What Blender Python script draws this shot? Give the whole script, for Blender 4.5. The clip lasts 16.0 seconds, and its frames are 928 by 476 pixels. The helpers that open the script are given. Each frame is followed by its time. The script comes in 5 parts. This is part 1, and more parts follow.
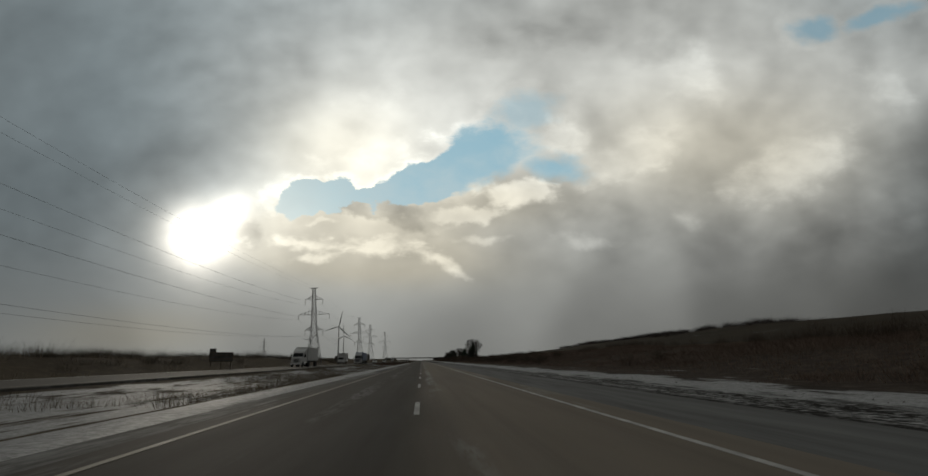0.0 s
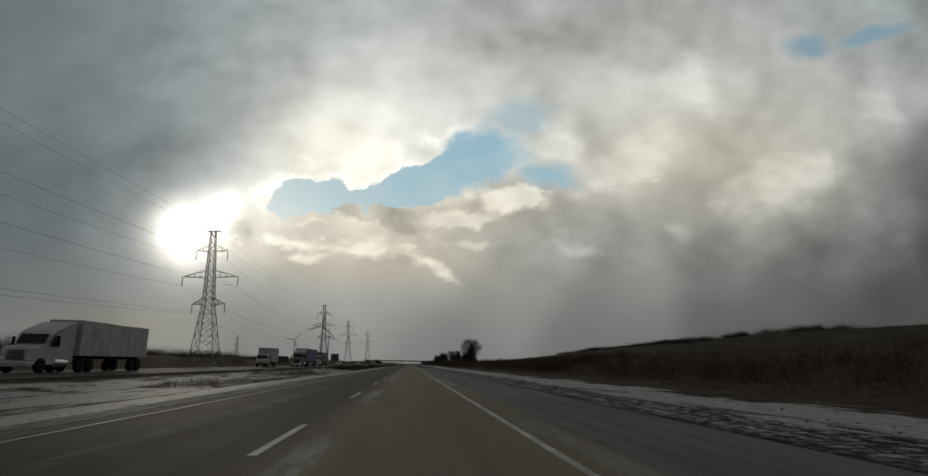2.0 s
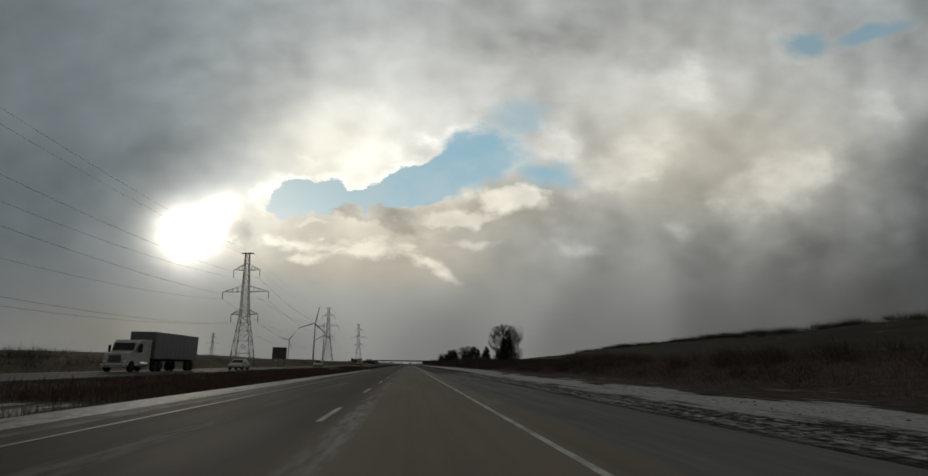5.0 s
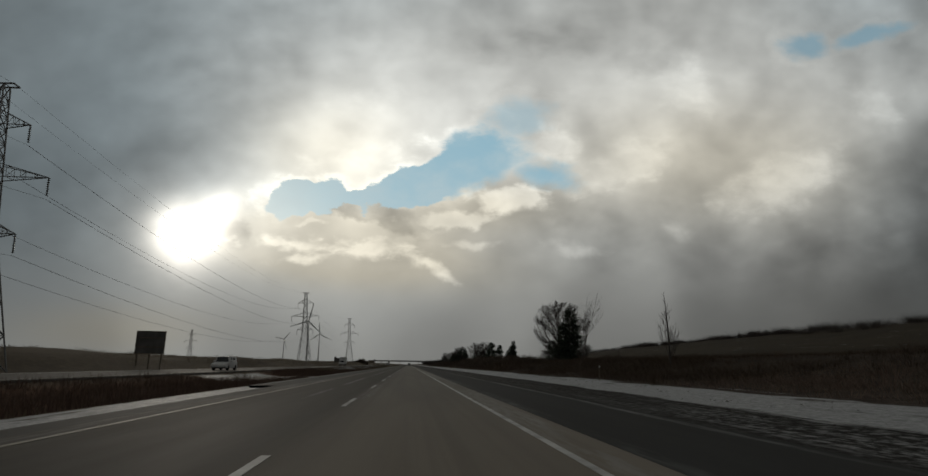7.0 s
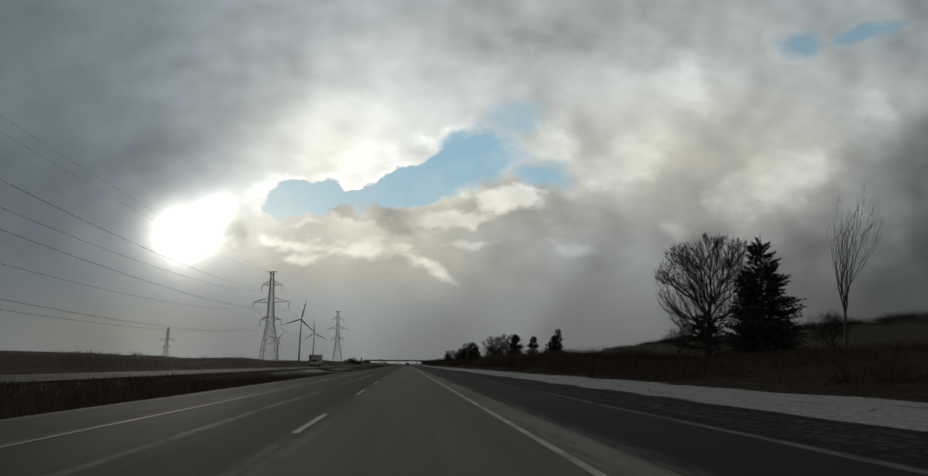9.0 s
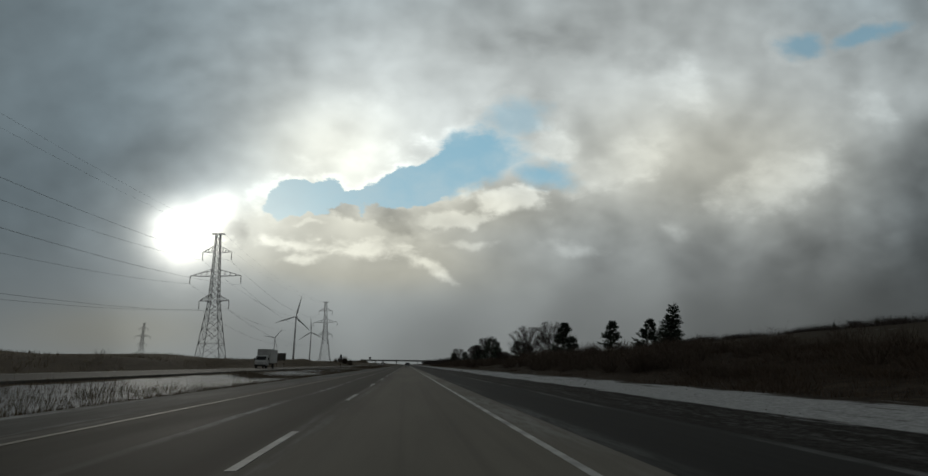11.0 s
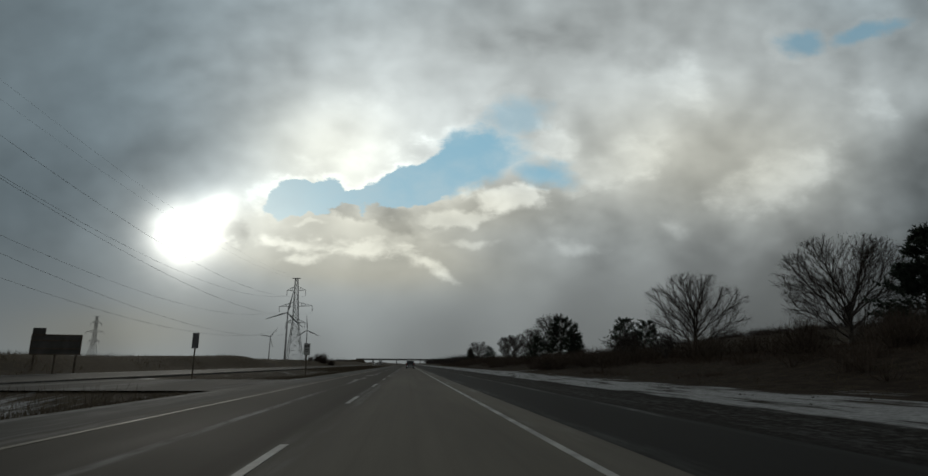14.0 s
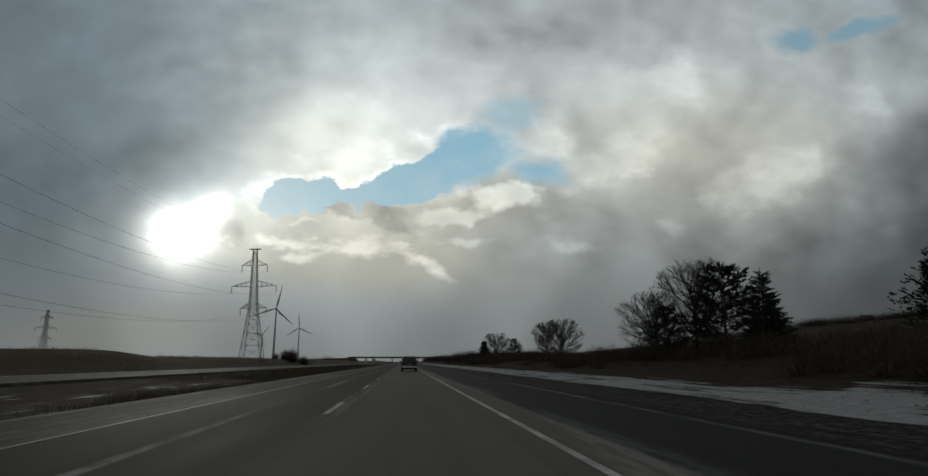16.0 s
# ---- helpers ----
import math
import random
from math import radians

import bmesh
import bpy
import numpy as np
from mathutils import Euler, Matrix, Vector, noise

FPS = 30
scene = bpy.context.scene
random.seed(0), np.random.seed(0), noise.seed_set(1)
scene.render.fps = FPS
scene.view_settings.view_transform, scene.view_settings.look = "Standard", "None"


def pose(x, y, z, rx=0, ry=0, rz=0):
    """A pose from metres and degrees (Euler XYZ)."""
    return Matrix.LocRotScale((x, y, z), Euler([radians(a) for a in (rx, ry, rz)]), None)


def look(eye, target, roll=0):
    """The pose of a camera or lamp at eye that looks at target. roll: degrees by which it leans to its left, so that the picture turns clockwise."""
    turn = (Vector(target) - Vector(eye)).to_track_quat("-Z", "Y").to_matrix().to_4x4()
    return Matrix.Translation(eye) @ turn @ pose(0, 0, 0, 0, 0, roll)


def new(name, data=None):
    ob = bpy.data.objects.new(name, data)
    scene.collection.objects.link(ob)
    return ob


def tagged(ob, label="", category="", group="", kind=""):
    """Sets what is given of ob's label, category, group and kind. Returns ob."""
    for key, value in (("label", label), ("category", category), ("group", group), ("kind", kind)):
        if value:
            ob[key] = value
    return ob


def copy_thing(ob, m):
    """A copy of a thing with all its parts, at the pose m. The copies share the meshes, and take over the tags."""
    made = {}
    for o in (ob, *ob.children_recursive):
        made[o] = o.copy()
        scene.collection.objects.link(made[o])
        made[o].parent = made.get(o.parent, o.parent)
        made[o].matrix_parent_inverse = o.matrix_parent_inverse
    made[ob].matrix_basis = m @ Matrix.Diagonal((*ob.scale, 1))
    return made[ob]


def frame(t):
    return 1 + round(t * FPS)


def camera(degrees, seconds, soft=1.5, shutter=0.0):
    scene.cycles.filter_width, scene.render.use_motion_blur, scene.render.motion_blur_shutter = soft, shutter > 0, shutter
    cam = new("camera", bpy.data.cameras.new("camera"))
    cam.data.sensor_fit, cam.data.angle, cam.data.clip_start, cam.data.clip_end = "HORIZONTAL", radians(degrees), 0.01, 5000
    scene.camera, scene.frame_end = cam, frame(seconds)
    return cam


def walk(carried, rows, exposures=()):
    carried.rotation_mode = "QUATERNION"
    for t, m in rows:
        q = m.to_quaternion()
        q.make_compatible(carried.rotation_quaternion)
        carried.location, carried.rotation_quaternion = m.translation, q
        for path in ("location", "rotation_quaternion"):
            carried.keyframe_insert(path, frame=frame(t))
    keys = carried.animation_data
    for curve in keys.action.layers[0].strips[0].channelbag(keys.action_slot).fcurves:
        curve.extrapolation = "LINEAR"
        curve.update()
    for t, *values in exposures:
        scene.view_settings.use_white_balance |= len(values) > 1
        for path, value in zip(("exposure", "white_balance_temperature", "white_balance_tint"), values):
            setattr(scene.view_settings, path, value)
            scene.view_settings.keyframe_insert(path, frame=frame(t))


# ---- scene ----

# ---- camera and its walk ----
cam = camera(78.0, 16.0)

# seconds, x, y, z, then the three turns in degrees
ROWS = [
    (0, -1.558, -287.5, 1.1, 102.014, 0.57, -4.128),
    (0.5, -0.852, -268.25, 1.1, 102.143, 0.357, -5.082),
    (1, 0.068, -249.0, 1.1, 102.218, 0.238, -5.339),
    (1.5, 0.303, -229.75, 1.1, 102.38, -0.113, -5.17),
    (2, 0.171, -210.5, 1.1, 102.455, -0.873, -5.296),
    (2.5, 0.154, -191.25, 1.1, 102.532, -0.823, -5.417),
    (3, 0.164, -172.0, 1.1, 102.551, -0.701, -5.427),
    (3.5, 0.151, -152.75, 1.1, 102.555, -0.579, -5.277),
    (4, 0.056, -133.5, 1.1, 102.468, -0.579, -5.268),
    (6.5, 0.039, -37.25, 1.1, 102.44, -0.659, -5.415),
    (7, 0.009, -18.0, 1.1, 102.498, -0.717, -5.425),
    (7.5, -0.078, 0.0, 1.1, 102.472, -0.749, -5.601),
    (8, 0.048, 16.0, 1.1, 102.436, -0.479, -5.55),
    (8.5, 0.1, 32.0, 1.1, 102.441, -0.512, -5.491),
    (9, 0.093, 48.0, 1.1, 102.44, -0.367, -5.618),
    (11.5, 0.138, 128.0, 1.1, 102.498, -0.643, -5.62),
    (12, 0.18, 145.0, 1.1, 102.474, -0.477, -5.464),
    (12.5, 0.117, 161.4, 1.1, 102.419, -0.629, -5.476),
    (13, 0.024, 177.0, 1.1, 102.455, -0.584, -5.429),
    (13.5, 0.007, 193.1, 1.1, 102.379, -0.367, -5.494),
    (14, -0.005, 209.0, 1.1, 102.404, -0.349, -5.499),
    (14.5, -0.028, 224.9, 1.1, 102.393, -0.316, -5.583),
    (15, 0.014, 240.8, 1.1, 102.372, -0.263, -5.569),
    (15.5, 0.0, 256.7, 1.1, 102.311, -0.134, -5.679),
    (16, 0.0, 272.7, 1.1, 102.202, 0.023, -5.853),
]

EXPOSURES = [(0.0, 0.05, 6850, 10), (4.0, 0.02, 6850, 11), (8.0, 0.0, 6800, 11), (9.0, 0.0, 6560, 9), (12.5, 0.0, 6380, 7), (16.0, -0.03, 6340, 7)]
walk(cam, [(r[0], pose(*r[1:])) for r in ROWS], EXPOSURES)


# ---- node helpers ----
class Nodes:
    """Small shorthand for building node trees."""

    def __init__(self, tree):
        self.tree = tree
        tree.nodes.clear()

    def add(self, kind, **settings):
        n = self.tree.nodes.new(kind)
        for k, v in settings.items():
            if k == "operation":
                n.operation = v
            elif k == "data_type":
                n.data_type = v
            elif k == "blend_type":
                n.blend_type = v
        return n

    def put(self, socket, value):
        if isinstance(value, bpy.types.NodeSocket):
            self.tree.links.new(value, socket)
        elif isinstance(value, tuple) and len(value) == 3 and socket.type == "RGBA":
            socket.default_value = (*value, 1.0)
        else:
            socket.default_value = value

    def math(self, op, a, b=0.0, c=None, clamp=False):
        n = self.add("ShaderNodeMath", operation=op)
        n.use_clamp = clamp
        self.put(n.inputs[0], a)
        self.put(n.inputs[1], b)
        if c is not None:
            self.put(n.inputs[2], c)
        return n.outputs[0]

    def step(self, x, lo, hi, a=0.0, b=1.0):
        n = self.add("ShaderNodeMapRange")
        n.interpolation_type = "SMOOTHSTEP"
        self.put(n.inputs["Value"], x)
        self.put(n.inputs["From Min"], lo)
        self.put(n.inputs["From Max"], hi)
        self.put(n.inputs["To Min"], a)
        self.put(n.inputs["To Max"], b)
        return n.outputs["Result"]

    def noise(self, vec, scale, detail=4.0, rough=0.55, distortion=0.0):
        n = self.add("ShaderNodeTexNoise")
        self.put(n.inputs["Vector"], vec)
        self.put(n.inputs["Scale"], scale)
        self.put(n.inputs["Detail"], detail)
        self.put(n.inputs["Roughness"], rough)
        self.put(n.inputs["Distortion"], distortion)
        return n.outputs["Fac"]

    def mix(self, fac, a, b, blend="MIX"):
        n = self.add("ShaderNodeMix", data_type="RGBA", blend_type=blend)
        self.put(n.inputs[0], fac)
        self.put(n.inputs[6], a)
        self.put(n.inputs[7], b)
        return n.outputs[2]

    def combine(self, x, y, z):
        n = self.add("ShaderNodeCombineXYZ")
        for s, v in zip(n.inputs, (x, y, z)):
            self.put(s, v)
        return n.outputs[0]

    def split(self, vec):
        n = self.add("ShaderNodeSeparateXYZ")
        self.put(n.inputs[0], vec)
        return n.outputs

    def scaled(self, vec, sx, sy, sz):
        n = self.add("ShaderNodeMapping")
        self.put(n.inputs["Vector"], vec)
        n.inputs["Scale"].default_value = (sx, sy, sz)
        return n.outputs[0]

    def bump(self, height, strength, distance):
        n = self.add("ShaderNodeBump")
        n.inputs["Strength"].default_value = strength
        n.inputs["Distance"].default_value = distance
        self.put(n.inputs["Height"], height)
        return n.outputs[0]


# ---- world: a broken winter cloud cover with the low sun behind it ----
# The sky ahead is placed to fit the camera's view, on its picture plane 5.5 degrees right of the road and
# 12.45 degrees up: x to the right, y downwards, 9.68 to the unit; the horizon lies near y = 6.
CHART_TURN, CHART_RISE = radians(5.5), radians(12.45)
SUN_ON_CHART = (3.10, 3.98, 0.0)
SKY_STRENGTH = 1.0
SKY_TINT = (0.95, 1.0, 0.99)

# how bright the cover looks: (x, y, shade)
DECK_HIGH = [(0.0, 0.0, 0.46), (1.8, 0.3, 0.51), (3.6, 0.4, 0.59), (5.2, 0.3, 0.66), (6.8, 0.3, 0.69), (8.6, 0.4, 0.64), (10.4, 0.4, 0.63), (12.2, 0.3, 0.65), (14.0, 0.2, 0.63), (15.6, 0.3, 0.58),
             (0.6, 1.6, 0.47), (2.4, 1.6, 0.53), (3.6, 1.7, 0.62), (4.9, 1.5, 0.67), (6.1, 1.3, 0.81), (7.2, 1.2, 0.77), (8.8, 1.2, 0.71), (10.2, 1.5, 0.77), (11.5, 1.5, 0.81), (12.9, 1.3, 0.67), (14.6, 1.6, 0.69)]
DECK_MIDDLE = [(0.4, 3.2, 0.42), (1.8, 3.0, 0.46), (3.0, 2.8, 0.55), (4.0, 2.5, 0.66), (4.8, 2.1, 0.73), (5.6, 2.2, 0.97), (6.1, 2.75, 1.06), (6.5, 2.1, 0.93), (7.4, 2.1, 0.86), (4.8, 2.8, 0.94), (4.4, 3.3, 1.02),
               (10.0, 2.4, 0.80), (11.2, 2.4, 0.82), (12.4, 2.4, 0.68), (13.6, 2.7, 0.75), (14.8, 2.8, 0.61), (15.7, 3.0, 0.36), (10.2, 3.5, 0.62), (11.7, 3.3, 0.61), (12.8, 3.3, 0.68), (14.2, 3.5, 0.54)]
DECK_LOW = [(0.5, 4.6, 0.43), (1.9, 4.3, 0.54), (4.1, 4.0, 0.68), (5.2, 4.1, 0.80), (6.6, 4.2, 0.78), (7.9, 4.1, 0.71), (9.2, 4.2, 0.63), (10.6, 4.3, 0.56), (12.4, 4.2, 0.49), (14.0, 4.3, 0.39), (15.6, 4.3, 0.31),
            (1.0, 5.5, 0.48), (3.0, 5.2, 0.56), (4.8, 4.9, 0.61), (6.6, 5.0, 0.57), (8.4, 5.0, 0.54), (10.2, 5.1, 0.48), (12.4, 5.2, 0.37), (15.0, 5.0, 0.31), (4.5, 5.9, 0.49), (7.5, 5.8, 0.47), (10.0, 5.8, 0.42)]
# bodies of cloud with an edge of their own: (x, y, half length, half height, tilt, shade, softness, raggedness)
CLOUDS = [(8.55, 3.34, 0.66, 0.22, 0.0, 0.90, 0.6, 1.0), (7.65, 3.66, 0.60, 0.15, 0.12, 0.86, 0.6, 1.2), (13.1, 3.02, 1.15, 0.50, 0.40, 0.78, 0.9, 0.8), (11.35, 3.75, 0.34, 0.18, -0.5, 0.65, 1.6, 1.4),
          (9.60, 4.13, 0.55, 0.13, -0.15, 0.68, 1.4, 1.6), (10.5, 2.75, 0.95, 0.36, 0.45, 0.82, 0.8, 0.8), (11.55, 1.45, 0.50, 0.60, 0.3, 0.84, 1.0, 0.8), (9.35, 2.35, 0.40, 0.30, -0.5, 0.84, 0.8, 1.0),
          (14.7, 1.7, 0.60, 0.30, -0.5, 0.73, 1.0, 0.9)]
DARK_CLOUDS = [(6.05, 3.60, 0.95, 0.17, -0.10, 0.655, 0.5, 0.9), (4.00, 3.98, 0.33, 0.28, 0.0, 0.62, 0.8, 1.3), (6.70, 3.88, 0.60, 0.12, -0.25, 0.68, 0.8, 1.2), (9.4, 3.66, 0.95, 0.22, 0.05, 0.61, 0.9, 0.9),
               (9.0, 0.7, 1.2, 0.35, 0.1, 0.61, 1.0, 0.8), (10.8, 0.95, 0.50, 0.35, 0.4, 0.64, 1.0, 0.8)]
BRIGHT_SHREDS = [(4.95, 4.12, 1.05, 0.17, -0.06, 0.95, 1.2, 2.2), (6.20, 4.18, 0.85, 0.16, -0.10, 0.93, 1.2, 2.2), (7.20, 4.52, 0.66, 0.10, -0.42, 0.86, 1.3, 1.5), (5.2, 4.38, 0.55, 0.09, 0.12, 0.92, 1.2, 2.0),
                 (7.95, 4.12, 0.50, 0.09, 0.0, 0.80, 1.2, 1.8), (5.22, 3.78, 0.22, 0.045, 0.0, 0.92, 0.8, 1.2), (5.55, 2.72, 0.80, 0.20, 0.2, 1.00, 1.5, 2.2), (4.45, 3.25, 0.35, 0.28, 0.9, 1.00, 1.2, 1.5),
                 (6.5, 2.65, 0.60, 0.24, 0.5, 1.00, 1.4, 1.8), (5.9, 1.95, 0.7, 0.35, 0.4, 0.90, 1.4, 1.5), (6.9, 3.98, 0.9, 0.10, 0.2, 0.80, 1.2, 1.8)]
# clear sky: (x, y, half length, half height, tilt, depth)
GAPS = [(5.12, 3.36, 0.66, 0.33, 0.12, 1.0), (6.02, 3.36, 0.62, 0.13, 0.05, 1.0), (7.05, 3.14, 0.98, 0.36, 0.33, 1.0), (8.05, 2.66, 1.02, 0.52, 0.40, 1.0),
        (9.15, 2.88, 0.72, 0.30, -0.25, 0.95), (8.75, 1.95, 0.70, 0.33, 0.15, 0.55), (13.52, 0.70, 0.50, 0.28, 0.0, 0.8), (14.65, 0.50, 0.80, 0.17, 0.28, 0.8)]
WARM = [(5.6, 4.25, 2.6, 0.6, -0.1, 1.5), (5.3, 2.6, 1.8, 1.2, 0.0, 0.7), (11.9, 2.7, 3.2, 1.3, 0.0, 0.8), (1.7, 5.6, 2.0, 0.5, 0.0, 0.9), (7.9, 3.5, 1.5, 0.5, 0.0, 0.7)]
COLD = [(-0.3, 1.8, 4.2, 3.6, 0.0, 1.3), (6.0, -0.8, 6.0, 1.6, 0.0, 0.5), (16.6, 3.6, 2.6, 2.4, 0.0, 0.6), (15.0, -0.4, 2.4, 1.5, 0.0, 0.6)]
GLARE = [(3.10, 4.00, 0.50, 0.42, 0.0, 1.8), (3.62, 3.62, 0.36, 0.22, 0.6, 1.1), (3.15, 4.0, 1.05, 0.90, 0.0, 0.17), (3.0, 4.5, 0.55, 0.50, 0.0, 0.12), (4.3, 3.9, 1.3, 0.8, 0.0, 0.08)]


def build_world():
    world = bpy.data.worlds.new("sky")
    scene.world = world
    world.use_nodes = True
    k = Nodes(world.node_tree)

    def vec(op, a, b):
        n = k.add("ShaderNodeVectorMath", operation=op)
        k.put(n.inputs[0], a)
        k.put(n.inputs[3 if op == "SCALE" else 1], b)
        return n.outputs["Value"] if op in ("DOT_PRODUCT", "DISTANCE") else n.outputs[0]

    def total(parts):
        out = parts[0]
        for p in parts[1:]:
            out = k.math("ADD", out, p)
        return out

    def largest(parts):
        out = parts[0]
        for p in parts[1:]:
            out = k.math("MAXIMUM", out, p)
        return out

    def centred(x, amount):
        return k.math("MULTIPLY", k.math("SUBTRACT", x, 0.5), amount)

    d = k.add("ShaderNodeTexCoord").outputs["Generated"]
    sa, ca, se, ce = math.sin(CHART_TURN), math.cos(CHART_TURN), math.sin(CHART_RISE), math.cos(CHART_RISE)
    out_way = vec("DOT_PRODUCT", d, (sa * ce, ca * ce, se))
    ahead = k.math("MAXIMUM", out_way, 0.12)
    x0 = k.math("MULTIPLY_ADD", k.math("DIVIDE", vec("DOT_PRODUCT", d, (ca, -sa, 0.0)), ahead), 9.68, 7.84)
    y0 = k.math("MULTIPLY_ADD", k.math("DIVIDE", vec("DOT_PRODUCT", d, (-sa * se, -ca * se, ce)), ahead), -9.68, 4.02)
    flat = k.combine(x0, y0, 0.0)
    tall = k.combine(x0, k.math("MULTIPLY", y0, 1.35), 0.0)
    # billows, tufts and shreds
    broad = k.noise(tall, 0.42, 3.0, 0.5)
    puffs = k.noise(tall, 0.95, 4.0, 0.45)
    tufts = k.noise(k.combine(x0, k.math("MULTIPLY", y0, 1.5), 4.7), 2.4, 5.0, 0.5, 0.3)
    shreds = k.noise(k.combine(x0, k.math("MULTIPLY", y0, 2.2), 9.1), 4.5, 5.0, 0.55, 0.5)
    bend_x = k.noise(k.combine(x0, y0, 2.3), 1.3, 5.0, 0.5)
    bend_y = k.noise(k.combine(y0, x0, 7.9), 1.3, 5.0, 0.5)
    x1 = k.math("ADD", x0, centred(bend_x, 0.75))
    y1 = k.math("ADD", y0, centred(bend_y, 0.55))
    bent = k.combine(x1, y1, 0.0)
    slow_x = k.noise(k.combine(x0, y0, 5.3), 0.7, 2.0, 0.4)
    slow_y = k.noise(k.combine(y0, x0, 1.9), 0.7, 2.0, 0.4)
    calm = k.step(y0, 3.6, 5.0, 1.0, 0.25)  # the low deck lies smooth
    soft_bent = k.combine(k.math("ADD", x0, k.math("MULTIPLY", centred(slow_x, 1.5), calm)), k.math("ADD", y0, k.math("MULTIPLY", centred(slow_y, 1.1), calm)), 0.0)

    # the cover's shade, gliding from place to place
    weights, shades = [], []
    for x, y, shade in DECK_HIGH + DECK_MIDDLE + DECK_LOW:
        r = vec("DISTANCE", soft_bent, (x, y, 0.0))
        w = k.math("EXPONENT", k.math("MULTIPLY", k.math("MULTIPLY", r, r), -1.6))
        weights.append(w)
        shades.append(k.math("MULTIPLY", w, shade))
    shade = k.math("DIVIDE", k.math("ADD", total(shades), 0.5e-9), k.math("ADD", total(weights), 1e-9))

    def radius(x, y, rx, ry, tilt, place):
        px, py, _ = k.split(place)
        du, dv = k.math("SUBTRACT", px, x), k.math("SUBTRACT", py, y)
        c, s = math.cos(tilt), -math.sin(tilt)
        p = k.math("ADD", k.math("MULTIPLY", du, c / rx), k.math("MULTIPLY", dv, s / rx))
        q = k.math("ADD", k.math("MULTIPLY", du, -s / ry), k.math("MULTIPLY", dv, c / ry))
        return k.math("SQRT", k.math("ADD", k.math("MULTIPLY", p, p), k.math("MULTIPLY", q, q)))

    def soft(x, y, rx, ry, tilt, amount):
        r = radius(x, y, rx, ry, tilt, flat)
        return k.math("MULTIPLY", k.math("EXPONENT", k.math("MULTIPLY", k.math("MULTIPLY", r, r), -1.0)), amount)

    # relief of the billows: lighter on the side that faces the sun
    way = k.add("ShaderNodeVectorMath", operation="NORMALIZE")
    k.put(way.inputs[0], vec("SUBTRACT", SUN_ON_CHART, flat))
    shifted = vec("ADD", tall, vec("SCALE", way.outputs[0], 0.30))
    relief = k.math("SUBTRACT", k.noise(tall, 0.75, 3.0, 0.4), k.noise(shifted, 0.75, 3.0, 0.4))
    ragged = total([centred(tufts, 1.0), centred(shreds, 0.45)])
    above = k.step(y0, 3.9, 5.3, 1.0, 0.12)
    detail = total([centred(broad, 0.10), centred(puffs, 0.14), centred(tufts, 0.035), k.math("MULTIPLY", relief, 0.30)])
    detail = k.math("MULTIPLY", detail, k.step(x0, 0.5, 5.0, 0.35, 1.0))
    shade = k.math("ADD", shade, k.math("MULTIPLY", detail, above))
    for x, y, rx, ry, tilt, level, softness, torn in CLOUDS + DARK_CLOUDS + BRIGHT_SHREDS:
        inside = k.math("ADD", k.math("SUBTRACT", 1.25, radius(x, y, rx, ry, tilt, bent)), k.math("MULTIPLY", ragged, torn))
        inside = k.step(inside, 0.0, softness, 0.0, 0.9)
        body = total([level, centred(tufts, 0.14), centred(puffs, 0.12), k.math("MULTIPLY", relief, 0.4)])
        shade = k.math("ADD", shade, k.math("MULTIPLY", inside, k.math("SUBTRACT", body, shade)))
    # clear sky in the gaps, hard edged near the sun and veiled away from it
    gap, veiled = [], []
    for x, y, rx, ry, tilt, depth in GAPS:
        g = k.math("ADD", k.math("SUBTRACT", 1.12, radius(x, y, rx, ry, tilt, bent)), k.math("MULTIPLY", ragged, 0.8))
        gap.append(k.math("MULTIPLY", k.step(g, 0.0, k.step(x0, 6.8, 9.0, 0.14, 0.85)), depth))
        veiled.append(g)
    gap = largest(gap)
    rim = k.math("MULTIPLY", k.step(largest(veiled), -0.42, 0.02), k.step(x0, 6.6, 8.6, 1.0, 0.15))
    shade = k.math("ADD", shade, k.math("MULTIPLY", rim, k.math("MULTIPLY", k.step(y0, 3.2, 3.7, 1.0, 0.25), k.math("ADD", 0.08, centred(tufts, 0.35)))))
    light = k.math("POWER", k.math("MINIMUM", k.math("MAXIMUM", shade, 0.22), 1.04), 2.2)
    # overhead and behind, out of view, the sky is dimmed to keep the ground dark
    inside = k.math("MULTIPLY", k.step(y0, -6.0, -1.0), k.step(out_way, 0.05, 0.5))
    light = k.math("MULTIPLY_ADD", inside, k.math("SUBTRACT", light, 0.17), 0.17)

    warm = k.step(total([soft(*b) for b in WARM]), 0.0, 1.1)
    tint = k.mix(warm, SKY_TINT, (1.03, 1.0, 0.86))
    cold = k.step(total([soft(*b) for b in COLD]), 0.05, 1.2)
    tint = k.mix(cold, tint, (0.81, 1.0, 1.11))
    clouds = k.mix(1.0, tint, k.combine(light, light, light), "MULTIPLY")
    air = k.add("ShaderNodeTexSky")
    air.sky_type = "NISHITA"
    air.sun_disc = False
    air.sun_elevation = radians(12.0)
    air.sun_rotation = radians(-20.5)
    blue = k.mix(0.8, k.mix(1.0, air.outputs[0], (0.075, 0.075, 0.075), "MULTIPLY"), (0.27, 0.50, 0.63))
    blue = k.mix(k.step(y0, 1.2, 0.9, 0.0, 0.8), blue, (0.16, 0.285, 0.37))
    veil = k.step(total([puffs, tufts, k.math("MULTIPLY", x0, -0.06), k.math("MULTIPLY", y0, 0.10)]), 0.55, 1.35)
    blue = k.mix(k.math("MULTIPLY", veil, 0.6), blue, (0.47, 0.58, 0.62))
    colour = k.mix(gap, clouds, blue)
